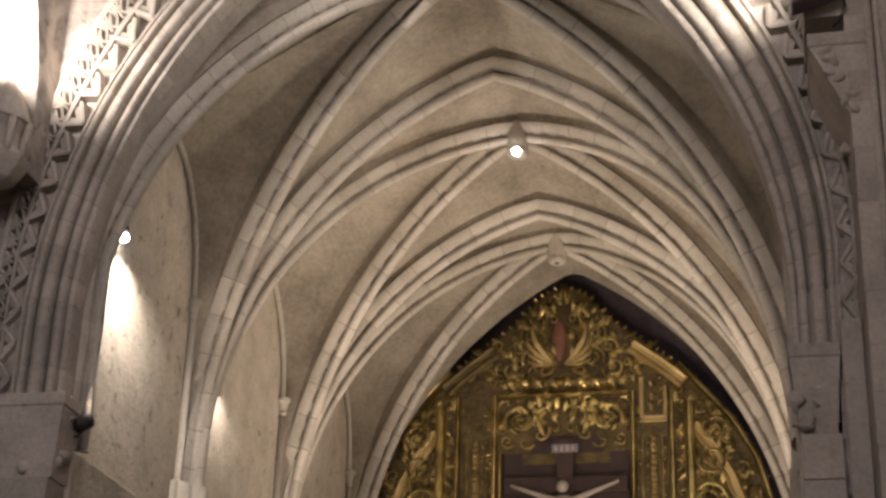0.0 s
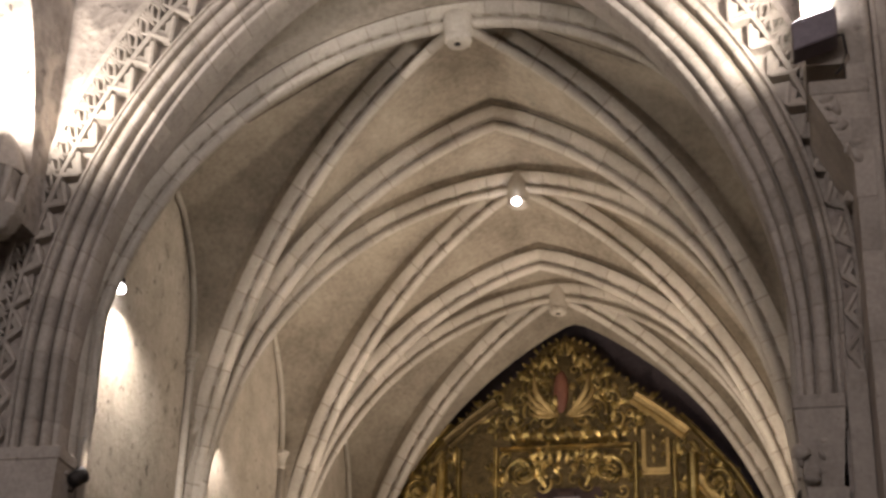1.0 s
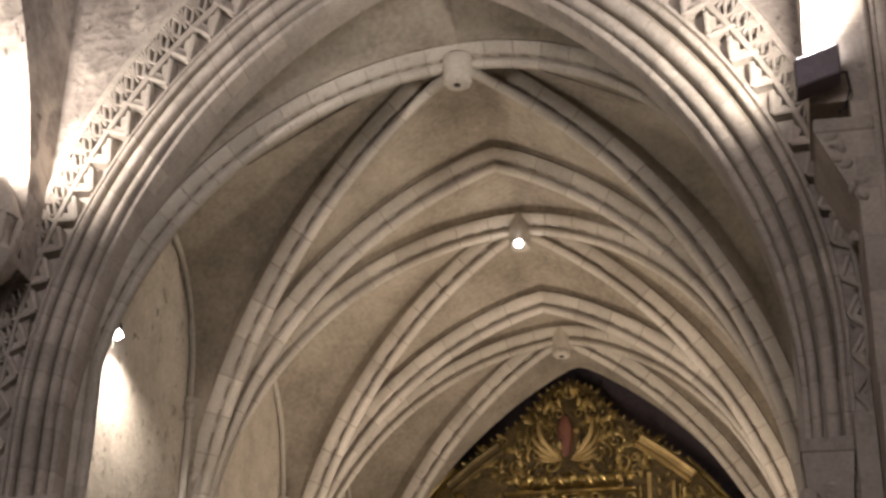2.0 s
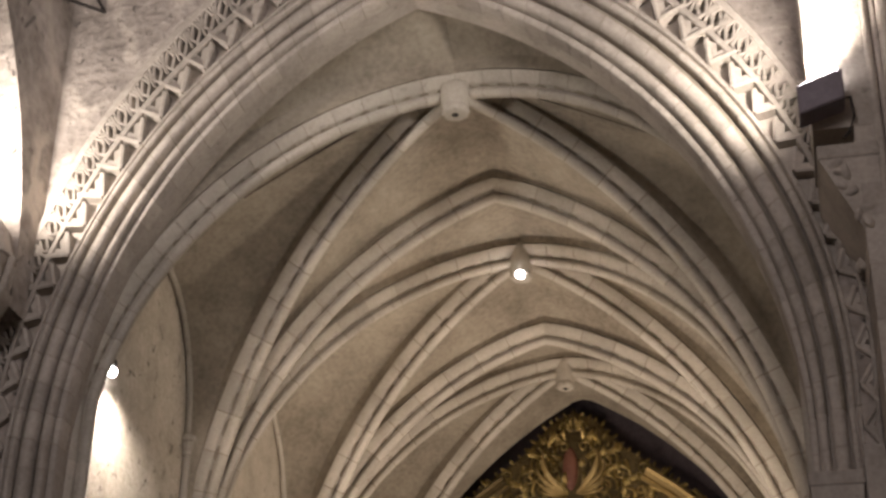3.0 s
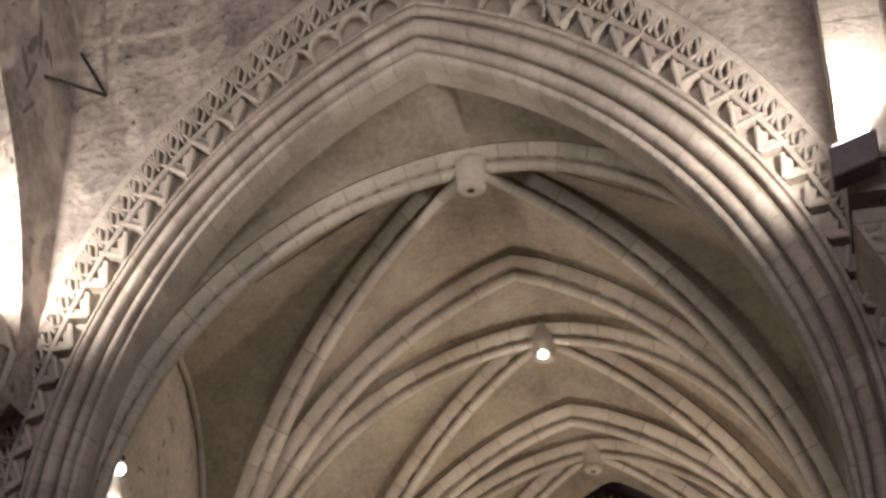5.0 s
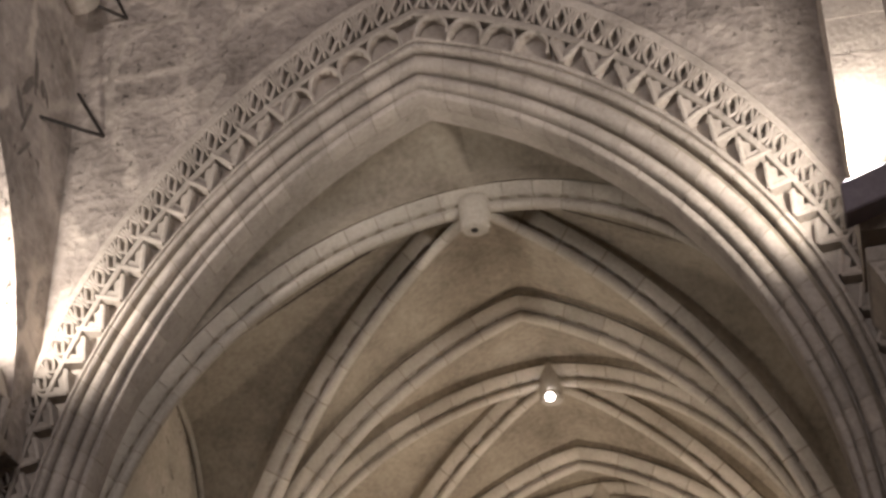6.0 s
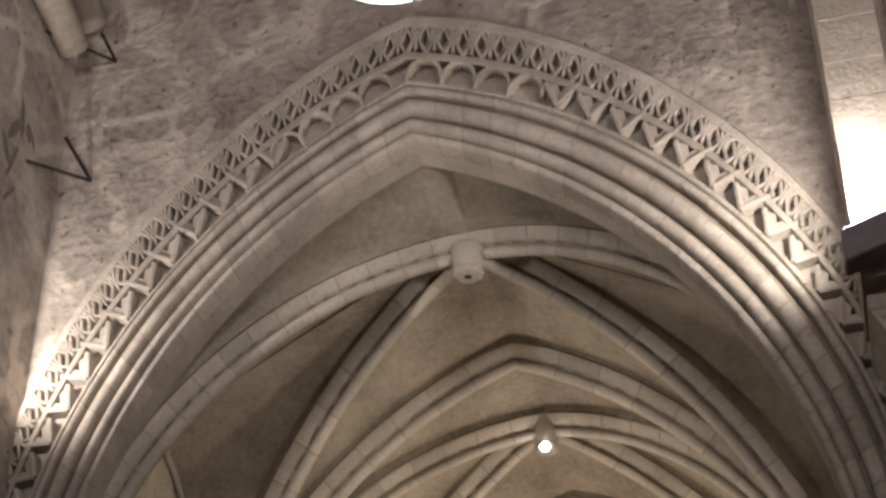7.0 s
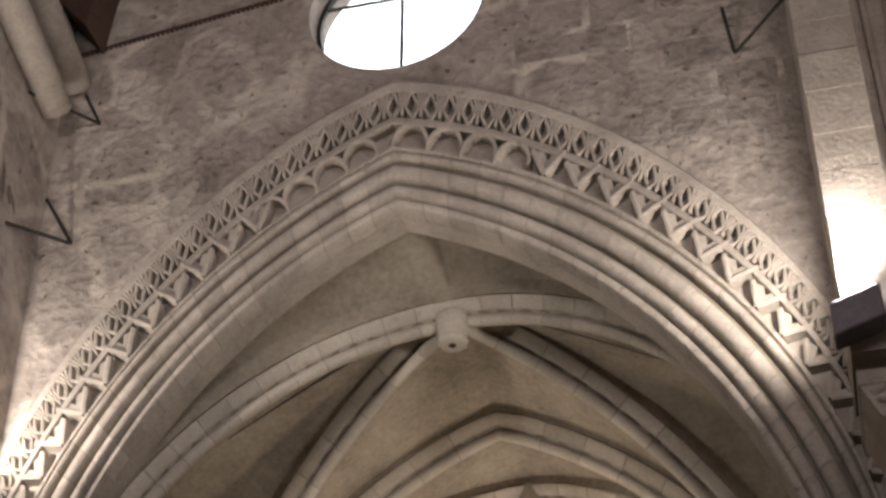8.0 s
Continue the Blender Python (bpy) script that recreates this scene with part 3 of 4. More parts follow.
def arcade_wall(name, x0, x1, yend, ztop):
    """A wall in the y-z plane with a pointed opening; the thickness goes from x0 to x1."""
    curve = [(ARC_Y + ARC_R, 9.95)] + [(ARC_Y + ARC_R * math.cos(a), ARC_Z + ARC_R * math.sin(a)) for a in [k / 24 * math.pi / 2.35 for k in range(25)]]
    crown = curve[-1]
    curve += [(2 * crown[0] - y, z) for y, z in curve[-2::-1]]
    curve[-1] = (curve[-1][0], 0.0)
    bm = bmesh.new()

    def quad(*ps):
        bm.faces.new([bm.verts.new(p) for p in ps])

    for x in (x0, x1):
        quad((x, 0.0, 9.95), (x, curve[0][0], 9.95), (x, curve[0][0], ztop), (x, 0.0, ztop))
        for (ya, za), (yb, zb) in zip(curve, curve[1:]):
            if abs(ya - yb) > 1e-6:
                quad((x, ya, za), (x, yb, zb), (x, yb, ztop), (x, ya, ztop))
        quad((x, curve[-1][0], 0), (x, yend, 0), (x, yend, ztop), (x, curve[-1][0], ztop))
    quad((x0, 0.0, 9.95), (x1, 0.0, 9.95), (x1, curve[0][0], 9.95), (x0, curve[0][0], 9.95))
    for (ya, za), (yb, zb) in zip(curve, curve[1:]):
        quad((x0, ya, za), (x0, yb, zb), (x1, yb, zb), (x1, ya, za))
    bmesh.ops.remove_doubles(bm, verts=bm.verts, dist=0.0005)
    return part(name, bm, ROUGH, None)


tagged(arcade_wall("wall_nave_north", -4.58, -5.7, -23.6, 18.9), "stained grey nave wall with a tall arcade arch", "wall", kind="structure")
tagged(box("wall_aisle_north", -9.4, -9.0, -23.6, 0.98, 0, 18.9, ROUGH), "plain aisle wall", "wall", kind="structure")
tagged(box("wall_aisle_east", -9.0, -5.7, 0.6, 0.98, 0, 18.9, ROUGH), "plain wall at the end of the aisle", "wall", kind="structure")
tagged(box("wall_pier_north", -5.7, -4.582, 0.002, 0.98, 0, 18.9, ROUGH), "wall beside the arch", "wall", kind="structure")
tagged(box("wall_pier_south", 4.402, 5.7, -0.04, 0.98, 0, 18.9, ROUGH), "wall beside the arch", "wall", kind="structure")
tagged(box("pier_strip", 4.44, 4.655, -0.22, -0.042, 0, 7.74, STONE, None, 0.01), "plain flat stone strip beside the arch", "pier", kind="structure")


def south_wall():
    bm = bmesh.new()
    for y0, y1, z0, z1 in ((-23.6, -10.3, 0, 18.9), (-5.7, 0.002, 0, 18.9), (-10.3, -5.7, 0, 14.2), (-10.3, -5.7, 17.8, 18.9)):
        add_box(bm, 5.3, 5.8, y0, y1, z0, z1)
    return part("wall_nave_south", bm, ROUGH, None)


tagged(south_wall(), "plain nave wall with a high window", "wall", kind="structure")


# out of view; its opening is added for the nave's fill light
def west_wall():
    bm = bmesh.new()
    for x0, x1, z0, z1 in ((-9.4, -2.1, 0, 18.9), (2.1, 5.8, 0, 18.9), (-2.1, 2.1, 0, 10.3), (-2.1, 2.1, 15.5, 18.9)):
        add_box(bm, x0, x1, -24, -23.6, z0, z1)
    return part("wall_west", bm, ROUGH, None)


tagged(west_wall(), "plain unseen wall at the back of the nave with an added opening for fill light", "wall", kind="structure")
# the slab above the vault is unseen, added to stop sky light leaking in
tagged(box("roof_chancel", -4.7, 4.7, 0.66, 14.9, 14.85, 15.1, TIMBER), "unseen slab added over the chancel vault to keep sky light out", "roof", kind="structure")
tagged(box("roof_deck", -9.4, 5.8, -24, 1.1, 18.9, 19.2, TIMBER), "dark timber roof over the nave", "roof", kind="structure")

# south respond: coursed stones, moulded edge
respond = empty("nave_respond", (0, 0, 0), "tall coursed stone respond with a rolled edge", "pier")
z, k = 0.0, 0
heights = [0.52, 0.46, 0.55, 0.50, 0.44, 0.58]
while z < 18.8:
    h = min(heights[k % 6], 18.88 - z)
    box("stone", (4.27 if z > 10.4 else 4.66) + 0.003 * ((k * 7) % 3), 4.86, -1.2 + 0.0015 * ((k * 5) % 3), -0.003, z + 0.001, z + h - 0.001, STONE, respond, 0.003)
    z, k = z + h, k + 1
box("stone_core", 4.69, 4.85, -1.185, -0.006, 0, 18.88, WEB, respond)
for x, r in ((4.90, 0.05), (4.99, 0.035), (5.10, 0.09)):
    bm = bmesh.new()
    lathe_rings(bm, x, -1.17, [(r, 0), (r, 18.88)], 12)
    part("roll", bm, STONE, respond, smooth=True)
box("stone_back", 4.88, 5.298, -1.1, -0.003, 0, 18.88, ROUGH, respond)


def leaf_capital(name, x0, x1, y0, y1, z0, z1, label, seed, bumps=26, mat=STONE, taper=0.0):
    """A block capital with an abacus and worn carved leaves on its faces."""
    rnd = random.Random(seed)
    cap = empty(name, (0, 0, 0), label, "capital")
    h = z1 - z0
    bm = bmesh.new()
    add_box(bm, x0 - 0.015, x1 + 0.015, y0 - 0.015, y1, z1 - 0.16 * h, z1, 0.015)
    part("abacus", bm, mat, cap)
    bm = bmesh.new()
    lo = 0.07
    pts = [(x0 + lo + taper, y0 + lo), (x1 - (0 if taper else lo), y0 + lo), (x1 - (0 if taper else lo), y1), (x0 + lo + taper, y1)]
    pt2 = [(x0, y0), (x1, y0), (x1, y1), (x0, y1)]
    a = [bm.verts.new((x, y, z0)) for x, y in pts]
    b = [bm.verts.new((x, y, z1 - 0.16 * h)) for x, y in pt2]
    for i in range(4):
        j = (i + 1) % 4
        bm.faces.new((a[i], a[j], b[j], b[i]))
    bm.faces.new(a[::-1]), bm.faces.new(b)
    part("bell", bm, mat, cap)
    for i in range(bumps):
        bm = bmesh.new()
        f = rnd.random()
        zz = z0 + h * (0.08 + 0.72 * rnd.random())
        if rnd.random() < 0.55:
            p = (x0 + 0.05 + taper * (1 - (zz - z0) / h) + (x1 - x0 - 0.1 - taper) * f, y0 + 0.05, zz)
        else:
            p = ((x0 + 0.04 + taper * (1 - (zz - z0) / h) if x0 > 0 else x1 - 0.04), y0 + (y1 - y0) * f, zz)
        m = Matrix.Translation(p) @ Euler((rnd.random() * 3, rnd.random() * 3, rnd.random() * 3)).to_matrix().to_4x4() @ Matrix.Diagonal((1.0, 0.55, 0.7 + rnd.random() * 0.6, 1))
        bmesh.ops.create_icosphere(bm, subdivisions=2, radius=0.05 + 0.045 * rnd.random(), matrix=m)
        for v in bm.verts:
            v.co += noise.noise_vector(v.co * 14) * 0.02
        part("carved_leaf", bm, mat, cap, smooth=True)
    return cap



def faceted_corbel(cx, y1, label):
    """A many-sided corbel: a narrow foot, a swelling rim, a waist of facets and a sloping roof."""
    cb = empty("corbel", (0, 0, 0), label, "corbel")
    tiers = (("foot", ((0.10, 9.64), (0.22, 9.72), (0.34, 9.88), (0.37, 9.97))), ("waist", ((0.33, 9.975), (0.25, 10.10), (0.24, 10.30), (0.30, 10.42))), ("roof", ((0.33, 10.425), (0.30, 10.50), (0.20, 10.78), (0.07, 10.98))))
    for name, rows in tiers:
        bm = bmesh.new()
        rings = []
        for r, z in rows:
            ring = []
            for k in range(8):
                a = math.tau * (k + 0.5) / 8
                p = Vector((cx + r * math.cos(a), min(y1 - 0.33 + r * 1.1 * math.sin(a), y1), z))
                ring.append(bm.verts.new(p + noise.noise_vector(p * 5) * 0.025))
            rings.append(ring)
        for u, v in zip(rings, rings[1:]):
            for k in range(8):
                bm.faces.new((u[k], u[(k + 1) % 8], v[(k + 1) % 8], v[k]))
        bm.faces.new(rings[0][::-1]), bm.faces.new(rings[-1])
        bmesh.ops.bevel(bm, geom=[e for e in bm.edges], offset=0.012, segments=2, affect="EDGES")
        part(name, bm, STONE, cb)
    for k in range(8):
        a = math.tau * k / 8
        bm = bmesh.new()
        x, y = cx + 0.28 * math.cos(a), y1 - 0.33 + 0.30 * math.sin(a)
        if y > y1 - 0.04:
            continue
        add_tube(bm, [(x - 0.02 * math.cos(a), y, 9.98), (x, y, 10.12), (x + 0.05 * math.cos(a), y + 0.05 * math.sin(a), 10.40)], 0.045, 7)
        part("carved_leaf", bm, STONE, cb, smooth=True)


faceted_corbel(-4.80, -0.42, "pale worn faceted corbel that bears the arcade arch")
leaf_capital("corbel", 4.30, 4.86, -1.22, -0.02, 9.45, 10.48, "worn carved corbel in the shade under the floodlight", 5, 16, STONE, 0.34)

# capitals under the chancel arch, with their piers
for side in (-1, 1):
    top = CAP_TOP[side]
    x0, x1 = (-4.78, -3.90) if side < 0 else (3.92, 4.42)
    leaf_capital("capital", x0, x1, -0.16, 0.32, top - 0.95, top, "dark weathered carved block capital under the arch", 8 + side, 7)
    pier = empty("arch_pier", (0, 0, 0), "plain squared stone pier under the arch", "pier", "piers of the chancel arch")
    z, k = 0.0, 0
    while z < top - 0.96:
        h = min(heights[(k + 2) % 6], top - 0.955 - z)
        bm = bmesh.new()
        xa, xb = (-4.72, -3.98) if side < 0 else (3.99, 4.40)
        add_box(bm, xa, xb, -0.16, 0.31, z + 0.003, z + h - 0.003, 0.012)
        part("stone", bm, STONE, pier)
        z, k = z + h, k + 1

# ---- floodlights ----


def floodlight(x0, x1, y0, y1, z0, z1, hang):
    lamp = empty("floodlight", (0, 0, 0), "dark metal box floodlight on an iron bracket", "floodlight", "floodlights of the nave")
    bm = bmesh.new()
    add_box(bm, x0, x1, y0, y1, z0, z1, 0.015)
    for v in bm.verts:
        v.co.z += (v.co.x - x0) * 0.34
    part("housing", bm, METAL, lamp)
    bm = bmesh.new()
    add_box(bm, x0 + 0.03, x1 - 0.03, y0 + 0.03, y1 - 0.03, z1 + 0.002, z1 + 0.012)
    for v in bm.verts:
        v.co.z += (v.co.x - x0) * 0.34
    part("lens", bm, BULB, lamp, "bright glass lens")
    bm = bmesh.new()
    xm = x1 - 0.04
    add_tube(bm, [(xm, y1, z0 + 0.3), (xm + 0.1, y1, z0 + 0.32), (xm + 0.12, y1, z0 + 0.1), (xm + 0.06, y1 + 0.1, z0 - 0.02), (xm, -1.21 if x0 > 0 else -0.4, hang)], 0.018, 6)
    part("bracket", bm, IRON, lamp)


floodlight(4.15, 4.60, -1.58, -1.30, 10.64, 10.98, 10.55)

# thicker lower wall behind the arch, with a ledge
for side, nm in ((-1, "ledge_north"), (1, "ledge_south")):
    x0, x1 = sorted((side * 3.94, side * (WX - 0.002)))
    tagged(box(nm, x0, x1, 0.325, 3.7, 0, 6.83, PITTED, None, 0.015), "plain stone ledge along the foot of the wall", "ledge", kind="structure")


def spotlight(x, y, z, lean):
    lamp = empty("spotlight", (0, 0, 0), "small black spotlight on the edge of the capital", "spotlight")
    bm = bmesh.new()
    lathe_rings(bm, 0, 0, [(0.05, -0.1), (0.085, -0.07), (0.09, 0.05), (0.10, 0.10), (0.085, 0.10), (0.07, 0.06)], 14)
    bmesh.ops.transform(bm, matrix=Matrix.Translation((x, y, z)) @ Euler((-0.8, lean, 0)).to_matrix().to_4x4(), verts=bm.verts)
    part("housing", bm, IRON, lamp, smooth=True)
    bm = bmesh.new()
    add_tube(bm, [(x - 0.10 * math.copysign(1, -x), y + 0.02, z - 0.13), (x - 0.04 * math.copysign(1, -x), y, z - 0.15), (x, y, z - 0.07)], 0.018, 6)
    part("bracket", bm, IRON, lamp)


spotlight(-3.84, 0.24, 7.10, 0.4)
# housing out of view on the south ledge, added for the fill lamp
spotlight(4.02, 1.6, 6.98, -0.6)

# ---- iron ties, cord and timber high on the wall ----


def tie(points):
    t = empty("wall_tie", (0, 0, 0), "thin dark iron tie fixed into the wall", "iron tie", "iron ties on the walls")
    for p in points:
        bm = bmesh.new()
        add_tube(bm, p, 0.022, 6)
        part("rod", bm, IRON, t)


tie([[(-4.58, -0.82, 15.99), (-4.03, 0.0, 16.06)], [(-4.28, 0.0 - 0.01, 16.58), (-4.03, 0.0 - 0.01, 16.06)]])
tie([[(-4.58, -0.77, 14.07), (-4.15, 0.0, 14.25)], [(-4.56, -0.01, 14.97), (-4.15, -0.01, 14.25)]])
tie([[(3.65, 0.0, 15.49), (4.30, -0.62, 15.66)], [(3.65, -0.01, 15.49), (3.58, -0.01, 16.2)]])

cord = empty("dentil_cord", (0, 0, 0), "thin dark toothed cord along the wall", "moulding")
a, b = Vector((-4.5, -0.015, 17.28)), Vector((-1.75, -0.015, 17.67))
bm = bmesh.new()
add_tube(bm, [a, b], 0.018, 6)
part("rod", bm, TIMBER, cord)
for i in range(44):
    p = a.lerp(b, (i + 0.5) / 44)
    box("tooth", p.x - 0.018, p.x + 0.018, -0.035, -0.004, p.z - 0.06, p.z - 0.005, TIMBER, cord)

rib = empty("nave_rib", (0, 0, 0), "pair of pale stone rolls that rise into the roof", "vault rib")
for y0, z0, y1, z1 in ((-0.38, 16.04, -5.0, 17.5), (-0.02, 16.73, -5.0, 18.4)):
    bm = bmesh.new()
    add_tube(bm, [(-4.42, y0 + (y1 - y0) * k / 6, z0 + (z1 - z0) * k / 6) for k in range(7)], 0.20, 14)
    part("roll", bm, STONE, rib, smooth=True)
timber = empty("roof_beam", (0, 0, 0), "dark reddish timber beam under the roof", "beam")
bm = bmesh.new()
prism = [[bm.verts.new((x, y, z)) for x, z in ((-4.12, 17.22), (-3.94, 18.88), (-4.56, 18.88), (-4.56, 17.75))] for y in (-0.55, -0.02)]
bm.faces.new(prism[0]), bm.faces.new(prism[1][::-1])
for k in range(4):
    bm.faces.new((prism[0][k], prism[1][k], prism[1][(k + 1) % 4], prism[0][(k + 1) % 4]))
part("bracket", bm, TIMBER, timber)
box("beam", -4.5, -3.95, -2.4, -0.56, 18.3, 18.7, TIMBER, timber, 0.02)

# uplights on the walls
for eye, target, watts, cone in UPLIGHTS:
    up = empty("uplight", (0, 0, 0), "small dark uplight on a wall bracket", "uplight", "uplights of the chancel")
    bm = bmesh.new()
    lathe_rings(bm, eye[0], eye[1], [(0.06, eye[2] - 0.22), (0.11, eye[2] - 0.18), (0.12, eye[2] - 0.06), (0.10, eye[2] - 0.06)], 14)
    part("housing", bm, IRON, up)
    bm = bmesh.new()
    add_tube(bm, [(eye[0], eye[1], eye[2] - 0.2), (math.copysign(WX + 0.02, eye[0]), eye[1], eye[2] - 0.26)], 0.02, 6)
    part("bracket", bm, IRON, up)

# ---- altarpiece ----
AX, AY = -0.2, 12.70
altar = empty("altarpiece", (0, 0, 0), "tall gilded carved wooden altarpiece with a pointed top", "altarpiece")


def slab(name, outline, y0, y1, mat, parent=altar, label=""):
    """A board cut to an outline (x, z)."""
    bm = bmesh.new()
    f = [bm.verts.new((AX + x, y0, z)) for x, z in outline]
    g = [bm.verts.new((AX + x, y1, z)) for x, z in outline]
    bm.faces.new(f), bm.faces.new(g[::-1])
    for i in range(len(f)):
        j = (i + 1) % len(f)
        bm.faces.new((f[i], g[i], g[j], f[j]))
    return part(name, bm, mat, parent, label)


half = [(3.85, 1.0), (3.80, 9.0), (3.48, 10.2), (3.06, 10.95), (2.50, 11.62), (2.12, 12.05), (1.42, 12.6), (0.98, 12.92), (0.7, 13.2), (0.4, 13.55), (0.0, 13.74)]
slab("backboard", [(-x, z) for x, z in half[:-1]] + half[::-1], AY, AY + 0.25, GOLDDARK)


def strip(name, pts, width, depth, mat, label="", y=None):
    """A moulded band along points (x, z)."""
    y = AY if y is None else y
    prof = [(-width, 0.0), (-width, -depth * 0.6), (-width * 0.7, -depth), (-width * 0.3, -depth * 0.75), (width * 0.3, -depth * 0.75), (width * 0.7, -depth), (width, -depth * 0.6), (width, 0.0)]
    verts = []
    for i, (x, z) in enumerate(pts):
        p, q = pts[max(i - 1, 0)], pts[min(i + 1, len(pts) - 1)]
        d = Vector((q[0] - p[0], q[1] - p[1])).normalized()
        verts += [(AX + x - d.y * w, y + dy, z + d.x * w) for w, dy in prof]
    return solid_sweep(name, verts, len(pts), len(prof), mat, altar, False, label)


for s in (-1, 1):
    arcpts = [(s * x, z) for x, z in half[1:6]]
    fine = []
    for (xa, za), (xb, zb) in zip(arcpts, arcpts[1:]):
        fine += [(xa + (xb - xa) * k / 3, za + (zb - za) * k / 3) for k in range(3)]
    strip("edge_moulding", fine + [arcpts[-1]], 0.06, 0.12, GOLD)
    strip("inner_band", [(s * (x - 0.42), z - 0.28) for x, z in ((3.80, 9.0), (3.62, 9.6), (3.40, 10.2), (3.12, 10.7), (2.80, 11.15))], 0.11, 0.10, GOLDPALE)
    # straight plain length of the gable's band; left gilding darkened to dim its reflection
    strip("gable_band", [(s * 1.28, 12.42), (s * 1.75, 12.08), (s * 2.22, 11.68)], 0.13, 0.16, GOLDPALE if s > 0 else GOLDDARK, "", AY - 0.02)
    for x, w in ((1.28, 0.05), (1.98, 0.05), (2.30, 0.10)):
        strip("pilaster", [(s * x, 6.0), (s * x, 11.55 if x < 2.2 else 11.3)], w, 0.14, GOLD)
    for x in (1.44, 1.60, 1.80):
        strip("fillet", [(s * x, 6.0), (s * x, 10.7)], 0.02, 0.05, GOLD)
put_later = []
slab("carved_panel", [(1.40, 10.95), (1.40, 11.85), (1.90, 11.85), (1.90, 10.95)], AY - 0.06, AY, GOLDDARK, label="dull carved panel with pale worn edges")
for pts, w in (([(1.44, 10.95), (1.44, 11.80)], 0.04), ([(1.42, 11.0), (1.90, 11.0)], 0.065), ([(1.87, 11.0), (1.87, 11.62)], 0.035)):
    strip("pale_edge", pts, w, 0.03, GOLDPALE, "", AY - 0.058)
for k in range(6):
    put_later.append((1.62 + 0.12 * (k % 2), 11.15 + 0.11 * k))
strip("cornice", [(-0.92, 11.70), (0.98, 11.70)], 0.09, 0.22, GOLD)
strip("cornice_fillet", [(-1.2, 11.52), (1.2, 11.52)], 0.03, 0.14, GOLD)


def curl(turns, radius, tube, squash=1.0, n=26):
    """A carved scroll: a spiral roll that thins towards its eye."""
    bm = bmesh.new()
    pts, tap = [], []
    for i in range(n):
        f = i / (n - 1)
        a = f * turns * math.tau
        r = radius * (1 - 0.82 * f)
        pts.append((r * math.cos(a), -0.05 - 0.05 * f, r * math.sin(a) * squash))
        tap.append(1.15 - 0.6 * f)
    add_tube(bm, pts, tube, 6, tap)
    return finished("scroll", bm)


def finished(name, bm, mat=None):
    me = bpy.data.meshes.new(name)
    bmesh.ops.recalc_face_normals(bm, faces=bm.faces)
    bm.to_mesh(me)
    bm.free()
    me.materials.append(mat or GOLD)
    me.shade_smooth()
    return me


def acanthus(length, width, n=8):
    """A curled leaf with a ridged middle."""
    bm = bmesh.new()
    rows = []
    for i in range(n):
        f = i / (n - 1)
        w = width * math.sin(math.pi * min(0.96, 0.12 + f * 0.88)) * (1 + 0.25 * (i % 2))
        x = 0.25 * length * math.sin(f * 2.4)
        z = length * f
        y = -0.03 - 0.12 * math.sin(f * 2.6)
        rows.append([bm.verts.new(c) for c in ((x - w, y + 0.05, z), (x - w * 0.4, y - 0.01, z), (x, y + 0.02, z), (x + w * 0.4, y - 0.01, z), (x + w, y + 0.05, z), (x, 0.06, z))])
    for a, b in zip(rows, rows[1:]):
        for k in range(6):
            bm.faces.new((a[k], a[(k + 1) % 6], b[(k + 1) % 6], b[k]))
    bm.faces.new(rows[0][::-1]), bm.faces.new(rows[-1])
    return finished("leaf", bm)


def rosette():
    """A six-lobed flower with a raised eye, one skin."""
    bm = bmesh.new()
    rings = []
    for r, y in ((0.03, -0.10), (0.05, -0.06), (0.09, -0.075), (0.125, -0.03), (0.12, 0.03)):
        rings.append([bm.verts.new(((r * (1 + (0.22 * math.cos(6 * k * math.tau / 24) if r > 0.06 else 0))) * math.cos(k * math.tau / 24), y, (r * (1 + (0.22 * math.cos(6 * k * math.tau / 24) if r > 0.06 else 0))) * math.sin(k * math.tau / 24))) for k in range(24)])
    for p, q in zip(rings, rings[1:]):
        for k in range(24):
            bm.faces.new((p[k], p[(k + 1) % 24], q[(k + 1) % 24], q[k]))
    bm.faces.new(rings[0]), bm.faces.new(rings[-1][::-1])
    return finished("rosette", bm)


SCROLLS = [curl(1.6, 0.24, 0.034), curl(1.2, 0.17, 0.03), curl(0.7, 0.20, 0.03, 0.8)]
LEAVES = [acanthus(0.42, 0.07), acanthus(0.30, 0.055), acanthus(0.22, 0.05)]
ROSE = rosette()


def put(me, x, z, turn=0, size=1.0, flip=False, y=None):
    ob = new(me.name, me)
    ob.matrix_world = Matrix.Translation((AX + x, AY if y is None else y, z)) @ Matrix.Rotation(radians(turn), 4, "Y") @ Matrix.Diagonal((-size if flip else size, size, size, 1))
    ob.parent = altar
    return ob


rnd = random.Random(11)


def inside(x, z, m=0.12):
    lim = float(np.interp(z, [p[1] for p in half[1:]], [p[0] for p in half[1:]]))
    return 0 <= x < lim - m and z < 13.4


def both(me, x, z, turn=0, size=1.0):
    put(me, x, z, turn, size), put(me, -x, z, -turn, size, True)


